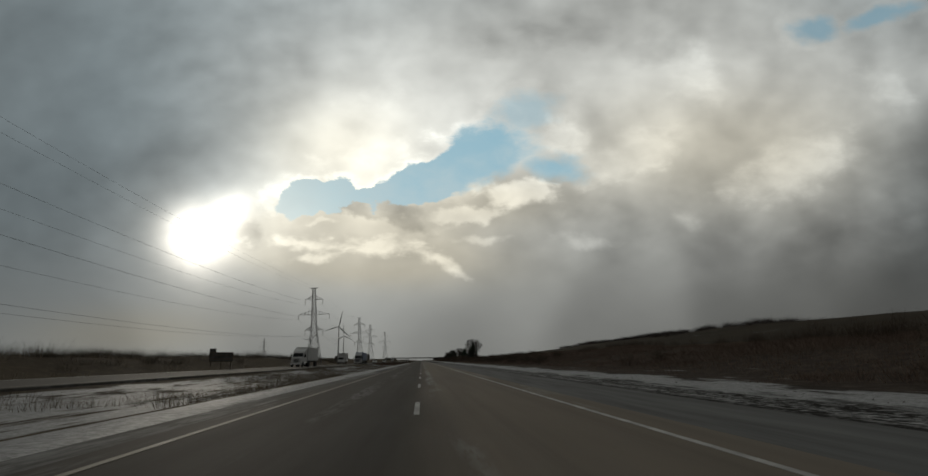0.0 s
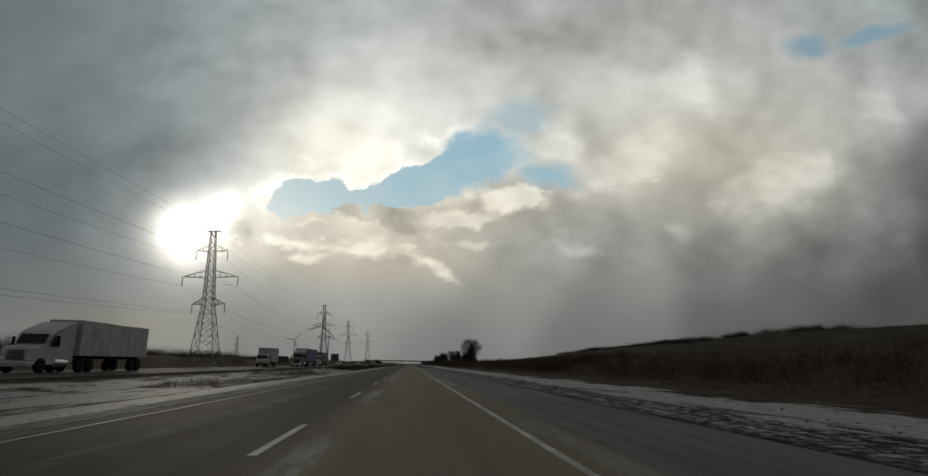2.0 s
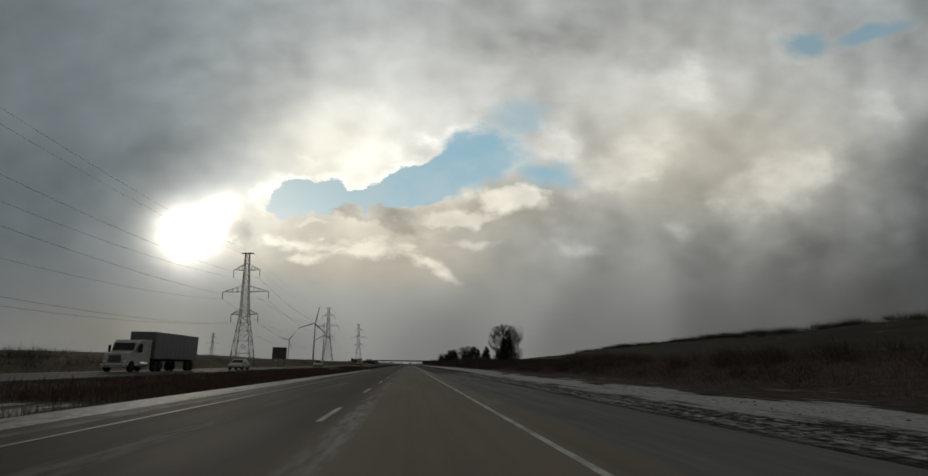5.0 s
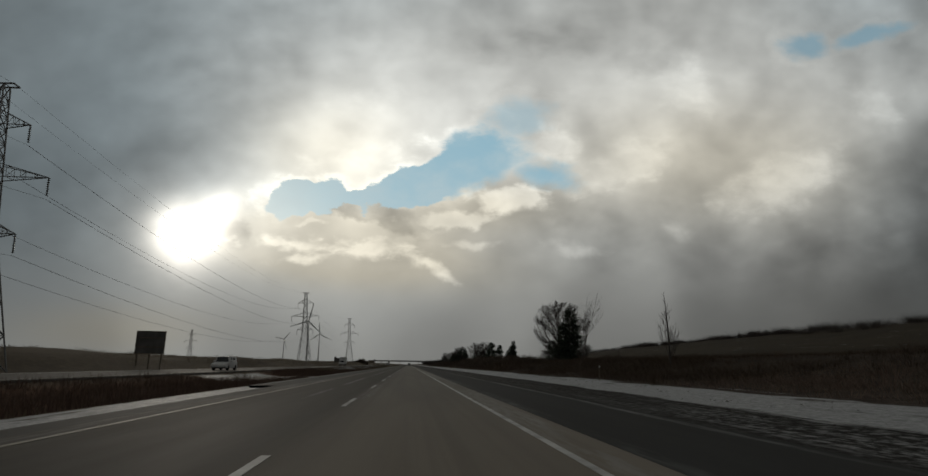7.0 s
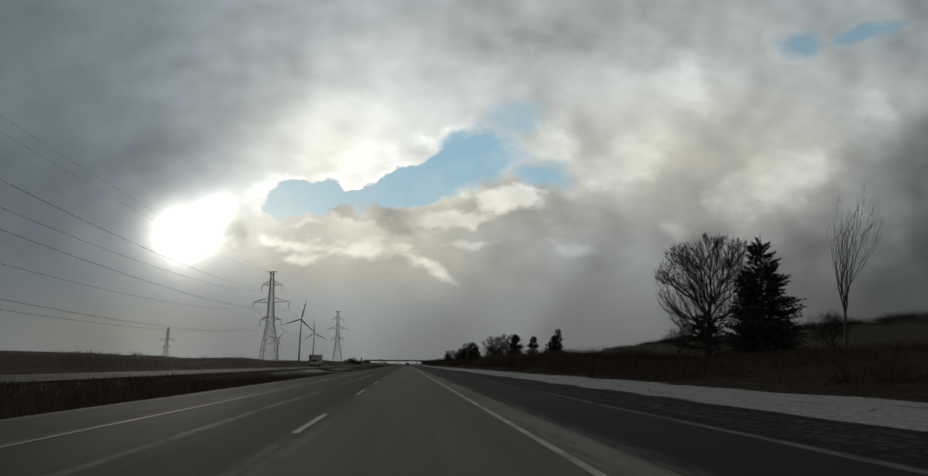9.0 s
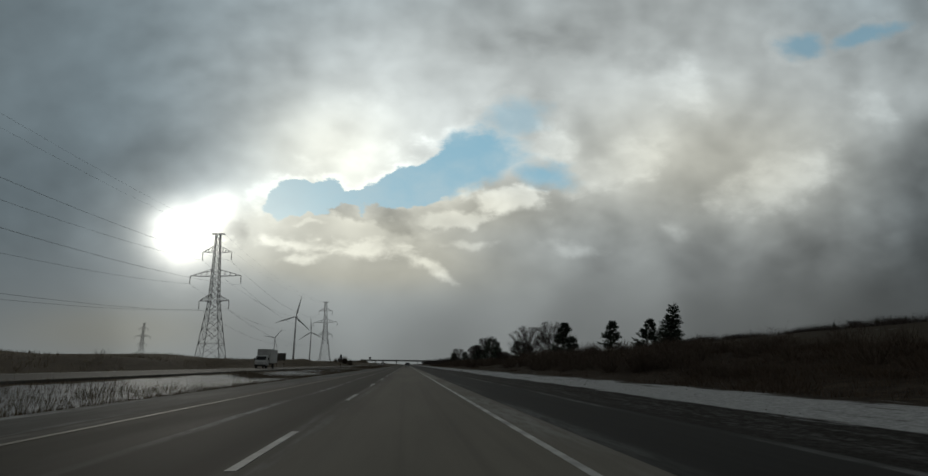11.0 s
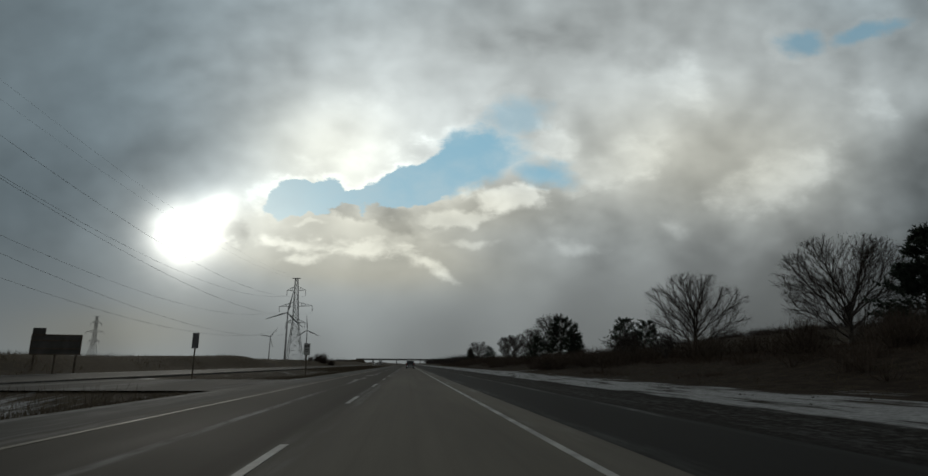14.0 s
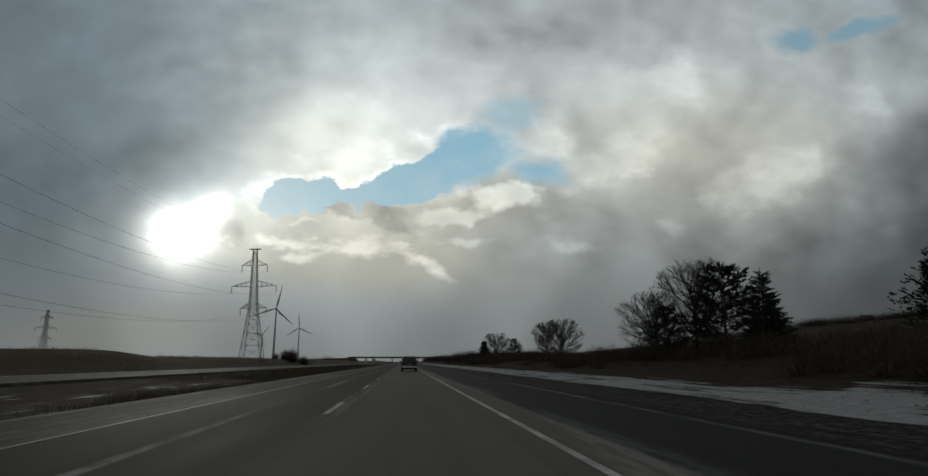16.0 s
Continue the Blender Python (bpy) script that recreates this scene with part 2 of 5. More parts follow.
    # the sun's glare through the thin edge of the cloud
    glare = k.math("MULTIPLY", total([soft(*b) for b in GLARE]), k.math("ADD", 1.0, centred(tufts, 0.5)))
    colour = k.mix(1.0, colour, k.mix(1.0, (1.0, 0.97, 0.89), k.combine(glare, glare, glare), "MULTIPLY"), "ADD")
    bg = k.add("ShaderNodeBackground")
    k.put(bg.inputs["Color"], colour)
    bg.inputs["Strength"].default_value = SKY_STRENGTH
    out = k.add("ShaderNodeOutputWorld")
    k.put(out.inputs[0], bg.outputs[0])


build_world()

# the low sun, dimmed and spread by the cloud
sun_way = Vector((-0.371, 1.0, 0.211)).normalized()
sun = new("sun", bpy.data.lights.new("sun", "SUN"))
sun.matrix_world = look(sun_way * 100, (0, 0, 0))
sun.data.energy, sun.data.angle, sun.data.color = 0.5, radians(12), (1.0, 0.93, 0.82)


# ---- materials ----
def material(name):
    m = bpy.data.materials.new(name)
    m.use_nodes = True
    k = Nodes(m.node_tree)
    b = k.add("ShaderNodeBsdfPrincipled")
    out = k.add("ShaderNodeOutputMaterial")
    k.tree.links.new(b.outputs[0], out.inputs[0])
    return m, k, b


def position(k):
    return k.add("ShaderNodeNewGeometry").outputs["Position"]


def near_line(k, x, centre, half, soft):
    """1 along a line of the road, falling to 0 at half + soft."""
    return k.step(k.math("ABSOLUTE", k.math("SUBTRACT", x, centre)), half, half + soft, 1.0, 0.0)


def road_material(name, base, frost_lines, gloss=0.75, frost_lift=None, dark_track=None, lanes=False):
    """Winter road surface: aggregate grain, wheel tracks, and dry frost or salt in streaks along the lanes."""
    m, k, b = material(name)
    p = position(k)
    x, y, z = k.split(p)
    grain = k.noise(p, 60.0, 3.0, 0.7)
    blotch = k.noise(k.scaled(p, 0.5, 0.05, 1.0), 1.0, 5.0, 0.6)
    c = k.mix(k.step(blotch, 0.3, 0.7), tuple(v * 0.82 for v in base), tuple(v * 1.16 for v in base))
    c = k.mix(k.step(grain, 0.35, 0.7, 0.0, 0.35), c, tuple(v * 1.6 for v in base))
    # tyre polish along both lanes
    streak = k.noise(k.scaled(p, 2.2, 0.012, 1.0), 1.0, 4.0, 0.6)
    c = k.mix(k.step(streak, 0.45, 0.75, 0.0, 0.45), c, tuple(v * 0.72 for v in base))
    if lanes:
        # windscreen vignette painted in: outer lane lifted, passing lane darkened; the first stretch is browner
        c = k.mix(1.0, c, k.mix(k.step(y, -30.0, 20.0), (1.04, 0.98, 0.90), (0.96, 1.0, 0.99)), "MULTIPLY")
        lane_vignette = k.step(k.math("ADD", x, k.math("MULTIPLY", blotch, 0.5)), -1.9, -0.5, k.step(y, -40.0, 20.0, 0.27, 0.50), 1.38)
        # dimmer towards the end: the drop in exposure is put into the colour
        lane_vignette = k.math("MULTIPLY", lane_vignette, k.step(y, 235.0, 290.0, 1.0, 0.80))
        c = k.mix(1.0, c, k.combine(lane_vignette, lane_vignette, lane_vignette), "MULTIPLY")
    frost = 0.0
    ragged = k.noise(k.scaled(p, 1.6, 0.10, 1.0), 1.0, 5.0, 0.65)
    patchy = k.noise(k.scaled(p, 0.6, 0.07, 1.0), 1.0, 4.0, 0.6)
    crumbs = k.noise(k.scaled(p, 7.0, 0.9, 1.0), 1.0, 4.0, 0.65)
    wander = k.math("ADD", x, k.math("MULTIPLY", k.math("SUBTRACT", k.noise(k.scaled(p, 0.0, 0.06, 1.0), 1.0, 3.0), 0.5), 0.5))
    for centre, half, soft, amount, y_from, y_to in frost_lines:
        stretch = k.math("MULTIPLY", k.step(y, y_from - 25, y_from + 25), k.step(y, y_to - 25, y_to + 25, 1.0, 0.0))
        f = k.math("MULTIPLY", k.math("MULTIPLY", near_line(k, wander, centre, half, soft), k.step(ragged, 0.28, 0.62, 0.25, 1.0)), k.math("MULTIPLY", k.step(patchy, 0.42, 0.57, 0.12, 1.0), k.step(crumbs, 0.36, 0.58, 0.25, 1.0)))
        frost = k.math("MAXIMUM", frost, k.math("MULTIPLY", k.math("MULTIPLY", f, stretch), amount))
    # frost on the asphalt; on the concrete, haze painted in as a pale film
    if frost_lift:
        y_from, y_to, amount = frost_lift
        f = k.math("MULTIPLY", k.step(y, y_from, y_to, 1.0, 0.0), k.step(ragged, 0.2, 0.75, 0.45, 1.0))
        frost = k.math("MAXIMUM", frost, k.math("MULTIPLY", f, amount))
    if dark_track:
        centre, half, soft, y_from, y_to = dark_track
        t = k.math("MULTIPLY", near_line(k, wander, centre, half, soft), k.step(y, y_from - 25, y_from + 25))
        c = k.mix(k.math("MULTIPLY", t, k.step(ragged, 0.25, 0.6, 0.3, 0.75)), c, tuple(v * 0.45 for v in base))
    c = k.mix(frost, c, (0.30, 0.305, 0.305))
    k.put(b.inputs["Base Color"], c)
    k.put(b.inputs["Roughness"], k.step(blotch, 0.2, 0.8, gloss, gloss + 0.15))
    k.put(b.inputs["Normal"], k.bump(grain, 0.25, 0.004))
    b.inputs["Specular IOR Level"].default_value = 0.02
    return m


def verge_material():
    """Dark gravel; on the first stretch it lies under trampled, streaky snow."""
    m, k, b = material("gravel_verge")
    p = position(k)
    x, y, z = k.split(p)
    grain = k.noise(p, 14.0, 5.0, 0.7)
    stones = k.mix(k.step(grain, 0.35, 0.7), (0.013, 0.012, 0.011), (0.034, 0.032, 0.030))
    lanes = k.noise(k.scaled(p, 3.5, 0.30, 1.0), 1.0, 5.0, 0.66)
    lumps = k.noise(k.scaled(p, 4.2, 3.2, 1.0), 1.0, 5.0, 0.66)
    cover = k.step(k.math("ADD", k.math("MULTIPLY", lanes, 0.45), k.math("MULTIPLY", lumps, 0.55)), 0.43, 0.62)
    cover = k.math("MULTIPLY", cover, k.step(y, -25.0, 10.0, 1.0, 0.12))
    cover = k.math("MULTIPLY", cover, k.step(x, 6.0, 7.2, 0.15, 1.0))
    snow = k.mix(k.step(lumps, 0.3, 0.7), (0.27, 0.275, 0.28), (0.44, 0.445, 0.45))
    k.put(b.inputs["Base Color"], k.mix(cover, stones, snow))
    b.inputs["Roughness"].default_value = 0.9
    b.inputs["Specular IOR Level"].default_value = 0.02
    k.put(b.inputs["Normal"], k.bump(k.math("ADD", grain, k.math("MULTIPLY", cover, 1.5)), 0.8, 0.03))
    return m


def plain(name, colour, rough=0.6, metal=0.0, vary=0.18, scale=3.0, bump=0.0):
    """A painted or raw surface with dirt at two scales."""
    m, k, b = material(name)
    p = k.add("ShaderNodeTexCoord").outputs["Object"]
    big, fine = k.noise(p, scale, 4.0), k.noise(p, scale * 11, 3.0)
    c = k.mix(k.step(big, 0.3, 0.7), tuple(v * (1 - vary) for v in colour), tuple(min(1, v * (1 + vary)) for v in colour))
    c = k.mix(k.step(fine, 0.5, 0.8, 0.0, vary), c, tuple(v * 0.6 for v in colour))
    k.put(b.inputs["Base Color"], c)
    k.put(b.inputs["Roughness"], k.step(big, 0.2, 0.8, max(0.05, rough - 0.08), min(1, rough + 0.1)))
    b.inputs["Specular IOR Level"].default_value = 0.5 if rough < 0.6 else 0.1
    b.inputs["Metallic"].default_value = metal
    if bump:
        k.put(b.inputs["Normal"], k.bump(fine, bump, 0.01))
    return m


def foliage(name, dark, pale, rough=0.8):
    """Blades, twigs and needles: every piece has its own shade."""
    m, k, b = material(name)
    g = k.add("ShaderNodeNewGeometry")
    shade = g.outputs["Random Per Island"]
    big = k.noise(g.outputs["Position"], 0.15, 3.0)
    f = k.math("ADD", k.math("MULTIPLY", shade, 0.65), k.math("MULTIPLY", big, 0.4), clamp=True)
    k.put(b.inputs["Base Color"], k.mix(f, dark, pale))
    b.inputs["Roughness"].default_value = rough
    b.inputs["Specular IOR Level"].default_value = 0.05
    return m


def bark(name, dark, pale):
    m, k, b = material(name)
    p = k.add("ShaderNodeTexCoord").outputs["Object"]
    n = k.noise(k.scaled(p, 9.0, 9.0, 1.6), 1.0, 5.0, 0.7)
    k.put(b.inputs["Base Color"], k.mix(k.step(n, 0.3, 0.7), dark, pale))
    b.inputs["Roughness"].default_value = 0.9
    k.put(b.inputs["Normal"], k.bump(n, 0.6, 0.02))
    return m


def ground_material():
    """Dead winter grass, with wind-blown snow where the ground lies open."""
    m, k, b = material("winter_ground")
    p = position(k)
    x, y, z = k.split(p)
    tuft = k.noise(p, 1.3, 5.0, 0.65)
    wide = k.noise(p, 0.035, 4.0, 0.6)
    fine = k.noise(p, 9.0, 4.0, 0.7)
    grass = k.mix(k.step(wide, 0.35, 0.65), (0.040, 0.032, 0.024), (0.060, 0.047, 0.032))
    grass = k.mix(k.step(tuft, 0.45, 0.75), grass, (0.085, 0.068, 0.046))
    grass = k.mix(k.step(fine, 0.4, 0.7, 0.0, 0.5), grass, (0.035, 0.028, 0.020))
    brush_floor = k.mix(k.step(tuft, 0.4, 0.7), (0.026, 0.020, 0.016), (0.052, 0.041, 0.030))
    # lighter copy of the bank floor: haze over the first stretch put into the colour
    hazed_floor = k.mix(k.step(tuft, 0.4, 0.7), (0.040, 0.031, 0.026), (0.080, 0.064, 0.052))
    brush_floor = k.mix(k.step(y, -10.0, 40.0, 1.0, 0.0), brush_floor, hazed_floor)
    grass = k.mix(k.math("MULTIPLY", k.step(x, 9.5, 12.0), k.step(x, 40.0, 70.0, 1.0, 0.0)), grass, brush_floor)
    grass = k.mix(k.math("MULTIPLY", k.step(x, 5.0, 6.0), k.step(x, 9.5, 13.0, 1.0, 0.0)), grass, k.mix(k.step(fine, 0.35, 0.7), (0.014, 0.013, 0.012), (0.036, 0.034, 0.031)))
    # paler far to the left: the low sun's glare put into the ground colour
    grass = k.mix(k.step(x, -60.0, -25.0, 0.35, 0.0), grass, (0.130, 0.108, 0.078))
    grass = k.mix(k.step(x, 45.0, 80.0, 0.0, 0.45), grass, (0.022, 0.020, 0.016))
    red = k.math("MULTIPLY", k.step(x, -20.0, -17.0), k.math("MULTIPLY", k.step(y, -75.0, -45.0), k.step(y, 70.0, 110.0, 1.0, 0.0)))
    red = k.math("MULTIPLY", red, k.step(x, -8.2, -9.5))
    grass = k.mix(k.math("MULTIPLY", red, 0.7), grass, (0.105, 0.052, 0.032))
    # how much snow lies in the median, along the road
    amount = 0.0
    for y0, y1, a in SNOW_STRETCHES:
        s = k.math("MULTIPLY", k.step(y, y0 - 5, y0 + 5), k.step(y, y1 - 5, y1 + 5, 1.0, 0.0))
        amount = k.math("MAXIMUM", amount, k.math("MULTIPLY", s, a))
    median = k.math("MULTIPLY", k.step(x, -19.6, -18.2), k.step(x, -9.6, -8.4, 1.0, 0.0))
    edge = k.math("ADD", x, k.math("MULTIPLY", k.math("SUBTRACT", k.noise(k.scaled(p, 0.35, 0.14, 1.0), 1.0, 5.0, 0.6), 0.5), 6.0))
    late = k.step(y, -25.0, 10.0)
    solid = k.math("MULTIPLY", k.step(k.math("SUBTRACT", x, k.math("MULTIPLY", late, 1.0)), 8.0, 9.0), k.step(k.math("SUBTRACT", edge, k.math("MULTIPLY", late, 2.6)), 10.6, 12.6, 1.0, 0.0))
    pitted = k.math("MULTIPLY", k.step(x, 7.0, 7.4), k.step(x, 8.8, 10.0, 1.0, 0.0))
    strewn = k.math("MULTIPLY", k.step(x, 9.0, 10.0), k.step(edge, 16.0, 21.0, 1.0, 0.0))
    rim = k.math("MULTIPLY", k.step(x, -8.8, -8.3), k.step(x, -7.4, -7.0, 1.0, 0.0))
    drift = k.noise(k.scaled(p, 0.8, 0.16, 1.0), 1.0, 6.0, 0.62)
    pits = k.noise(k.scaled(p, 4.2, 3.2, 1.0), 1.0, 5.0, 0.66)
    streaks = k.noise(k.scaled(p, 2.6, 0.22, 1.0), 1.0, 5.0, 0.65)
    drift = k.math("ADD", k.math("MULTIPLY", drift, 0.55), k.math("MULTIPLY", streaks, 0.45))
    crust = k.math("MULTIPLY", k.math("MULTIPLY", k.step(x, -8.8, -8.3), k.step(x, -6.6, -6.4, 1.0, 0.0)), k.step(y, 13.0, 17.0, 1.0, 0.0))
    rim = k.math("MAXIMUM", rim, k.math("MULTIPLY", crust, 1.3))
    want = k.math("ADD", k.math("MULTIPLY", median, amount), k.math("ADD", k.math("ADD", k.math("MULTIPLY", solid, k.step(y, 170.0, 215.0, 0.57, 0.42)), k.math("MULTIPLY", strewn, 0.22)), k.math("MULTIPLY", rim, 0.60)))
    field = k.math("MULTIPLY", k.math("MULTIPLY", k.step(x, 60.0, 130.0), k.step(k.noise(k.scaled(p, 0.012, 0.03, 1.0), 1.0, 3.0), 0.45, 0.7)), 0.32)
    along = k.math("SUBTRACT", y, k.math("MULTIPLY", k.math("SUBTRACT", x, 10.0), 0.9))
    track = k.math("MULTIPLY", k.math("MULTIPLY", k.step(x, 8.0, 9.0), k.step(x, 19.0, 22.0, 1.0, 0.0)), k.math("MULTIPLY", k.step(along, 283.0, 284.5), k.step(along, 286.5, 288.0, 1.0, 0.0)))
    want = k.math("ADD", k.math("ADD", want, field), k.math("MULTIPLY", track, 0.36))
    snow = k.step(k.math("ADD", want, k.math("MULTIPLY", k.math("SUBTRACT", drift, 0.5), 2.5)), 0.38, 0.66)
    snow = k.math("MULTIPLY", snow, k.step(want, 0.05, 0.2))
    trodden = k.math("MULTIPLY", pitted, k.step(k.math("ADD", k.math("MULTIPLY", pits, 0.65), k.math("MULTIPLY", streaks, 0.35)), 0.44, 0.62))
    trodden = k.math("MULTIPLY", trodden, k.step(y, -25.0, 10.0, 0.9, 0.15))
    snow = k.math("MAXIMUM", snow, trodden)
    ice = k.mix(k.step(k.math("ADD", k.math("MULTIPLY", fine, 0.5), k.math("MULTIPLY", pits, 0.5)), 0.35, 0.65), (0.17, 0.175, 0.18), (0.36, 0.365, 0.37))
    k.put(b.inputs["Base Color"], k.mix(snow, grass, ice))
    k.put(b.inputs["Roughness"], k.math("SUBTRACT", 0.95, k.math("MULTIPLY", snow, 0.35)))
    b.inputs["Specular IOR Level"].default_value = 0.02
    k.put(b.inputs["Normal"], k.bump(k.math("ADD", tuft, fine), 0.7, 0.08))
    return m


SNOW_STRETCHES = [(-400, -70, 0.62), (34, 58, 0.75), (128, 178, 0.85), (186, 233, 0.64), (246, 258, 0.95), (256, 262, 0.45), (262, 330, 0.30)]



def ice_material():
    """Refrozen meltwater: grey, partly glossy, broken by grit."""
    m, k, b = material("wet_road_ice")
    p = position(k)
    grit = k.noise(k.scaled(p, 5.0, 1.6, 1.0), 1.0, 6.0, 0.68)
    k.put(b.inputs["Base Color"], k.mix(k.step(grit, 0.40, 0.60), (0.080, 0.075, 0.066), (0.15, 0.15, 0.145)))
    k.put(b.inputs["Roughness"], k.step(grit, 0.35, 0.65, 0.85, 0.42))
    b.inputs["Specular IOR Level"].default_value = 0.07
    k.put(b.inputs["Normal"], k.bump(grit, 0.5, 0.01))
    return m


MAT = {
    # the (-20, 40, 0.10) film lifts the first stretch for haze, put into the colour
    "concrete": road_material("frosted_concrete_road", (0.094, 0.084, 0.073), [
        (-1.05, 0.10, 0.26, 0.68, -400, -50), (-3.55, 0.12, 0.38, 0.32, -400, -50), (2.55, 0.22, 0.25, 0.40, -400, 900),
        (-3.35, 0.035, 0.12, 0.75, 5, 420), (-1.40, 0.04, 0.16, 0.30, -10, 500), (-5.5, 0.1, 0.2, 0.30, -400, 900), (-1.66, 0.02, 0.12, 0.30, -10, 500)], 0.75, (-20.0, 40.0, 0.10), (-2.0, 0.10, 0.16, -10, 900), True),
    "asphalt": road_material("asphalt_shoulder", (0.022, 0.022, 0.0215), [(5.72, 0.05, 0.14, 0.40, -30, 900), (3.05, 0.10, 0.35, 0.22, -400, 900)], 0.7, (-45.0, -5.0, 0.42)),
    "left_shoulder": road_material("frosted_left_shoulder", (0.042, 0.042, 0.040), [(-6.3, 0.8, 0.6, 0.6, -400, -60), (-6.9, 0.5, 0.7, 0.22, 120, 900), (-7.55, 0.10, 0.22, 0.7, 0, 900), (-5.85, 0.06, 0.14, 0.4, 5, 900)]),
    "far_road": road_material("opposite_carriageway", (0.065, 0.061, 0.056), [(-20.2, 0.2, 0.4, 0.4, -400, 900)]),
    "gravel": verge_material(),
    "white_paint": plain("worn_white_road_paint", (0.32, 0.32, 0.31), 0.7, 0.0, 0.35, 0.9),
    "yellow_paint": plain("worn_yellow_road_paint", (0.14, 0.13, 0.105), 0.7, 0.0, 0.3, 1.2),
    "steel": plain("galvanised_steel", (0.15, 0.15, 0.15), 0.55, 0.4, 0.2, 0.6),
    "insulator": plain("dark_glazed_insulator", (0.06, 0.055, 0.05), 0.35, 0.0, 0.2, 2.0),
    "cable": plain("weathered_aluminium_cable", (0.16, 0.16, 0.165), 0.6, 0.4, 0.1, 0.1),
    "turbine": plain("white_turbine_coating", (0.50, 0.51, 0.52), 0.45, 0.0, 0.06, 0.05),
    "bark": bark("grey_brown_bark", (0.032, 0.027, 0.024), (0.085, 0.072, 0.062)),
    "twig": foliage("bare_twigs", (0.030, 0.025, 0.024), (0.080, 0.067, 0.060)),
    "needles": foliage("dark_conifer_needles", (0.022, 0.029, 0.024), (0.072, 0.088, 0.066)),
    "grass": foliage("dead_tall_grass", (0.062, 0.050, 0.037), (0.150, 0.122, 0.085)),
    "red_grass": foliage("russet_dead_grass", (0.046, 0.031, 0.025), (0.115, 0.078, 0.060)),
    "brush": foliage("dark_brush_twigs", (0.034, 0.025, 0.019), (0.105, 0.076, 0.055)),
    # lighter copy of the brush, with the first stretch's haze in its colour
    "hazed_brush": foliage("brown_hazed_brush", (0.070, 0.050, 0.040), (0.210, 0.158, 0.126)),
    # lightened scrub for the berm: backlit haze is put into its colour
    "hazy_scrub": foliage("hazy_grey_brown_scrub", (0.050, 0.043, 0.034), (0.105, 0.090, 0.070)),
    "crossing": road_material("packed_gravel", (0.046, 0.045, 0.042), [(-8.3, 0.3, 0.8, 0.45, 150, 400), (-14.0, 0.8, 2.0, 0.35, 150, 400), (-18.5, 0.4, 1.0, 0.5, 150, 400)], 0.8),
    "meadow": foliage("olive_dead_grass", (0.050, 0.044, 0.026), (0.120, 0.103, 0.062)),
    # straw colour, raised further to paint the sun's glare on the berm
    "straw": foliage("glare_paled_straw_grass", (0.095, 0.078, 0.056), (0.22, 0.18, 0.13)),
    "thicket": foliage("dark_thicket_twigs", (0.040, 0.031, 0.025), (0.110, 0.084, 0.066)),
    "clod": plain("frozen_earth", (0.030, 0.026, 0.022), 0.95, 0.0, 0.3, 2.0),
    "ice": ice_material(),
    "ground": ground_material(),
}


# ---- mesh helpers ----
def link_mesh(name, verts, faces, mat, parent=None, label="", smooth=False):
    """One mesh object from arrays of corners and faces."""
    me = bpy.data.meshes.new(name)
    me.from_pydata([tuple(v) for v in verts], [], [tuple(f) for f in faces])
    me.materials.append(mat)
    if smooth:
        me.polygons.foreach_set("use_smooth", [True] * len(me.polygons))
    ob = new(name, me)
    if parent:
        ob.parent = parent
    if label:
        ob["label"] = label
    return ob


def part(name, bm, mat, parent=None, label="", smooth=False):
    me = bpy.data.meshes.new(name)
    bm.to_mesh(me)
    bm.free()
    me.materials.append(mat)
    if smooth:
        me.polygons.foreach_set("use_smooth", [True] * len(me.polygons))
    ob = new(name, me)
    if parent:
        ob.parent = parent
    if label:
        ob["label"] = label
    return ob


def empty(name, m, label, category, group="", kind=""):
    ob = new(name)
    ob.matrix_world = m
    return tagged(ob, label, category, group, kind)


def box(bm, centre, size, bevel=0.0, m=None):
    """A block, with its edges rounded if bevel is given."""
    made = bmesh.ops.create_cube(bm, size=1.0, matrix=Matrix.Translation(centre) @ Matrix.Diagonal((*size, 1)))
    if bevel:
        edges = {e for v in made["verts"] for e in v.link_edges}
        out = bmesh.ops.bevel(bm, geom=list(edges), offset=bevel, segments=2, affect="EDGES", profile=0.6)
        verts = list({v for f in out["faces"] for v in f.verts})
    else:
        verts = made["verts"]
    if m is not None:
        bmesh.ops.transform(bm, matrix=m, verts=verts)
    return bm


def bar(bm, a, b, r, sides=4, r2=None):
    """A straight bar from a to b."""
    a, b = Vector(a), Vector(b)
    d = b - a
    q = d.to_track_quat("Z", "Y").to_matrix()
    rings = []
    for p, rr in ((a, r), (b, r if r2 is None else r2)):
        rings.append([bm.verts.new(p + q @ Vector((rr * math.cos(t), rr * math.sin(t), 0)))
                      for t in (2 * math.pi * (i + 0.5) / sides for i in range(sides))])
    for i in range(sides):
        j = (i + 1) % sides
        bm.faces.new((rings[0][i], rings[0][j], rings[1][j], rings[1][i]))
    bm.faces.new(rings[0][::-1])
    bm.faces.new(rings[1])
    return bm


def lathe(bm, rings, sides=16, m=None):
    """A turned body from (radius, height) rings round z."""
    loops = []
    for r, h in rings:
        loops.append([bm.verts.new((r * math.cos(2 * math.pi * i / sides), r * math.sin(2 * math.pi * i / sides), h)) for i in range(sides)])
    for a, b in zip(loops, loops[1:]):
        for i in range(sides):
            j = (i + 1) % sides
            bm.faces.new((a[i], a[j], b[j], b[i]))
    bm.faces.new(loops[0][::-1])
    bm.faces.new(loops[-1])
    if m is not None:
        bmesh.ops.transform(bm, matrix=m, verts=[v for l in loops for v in l])
    return bm


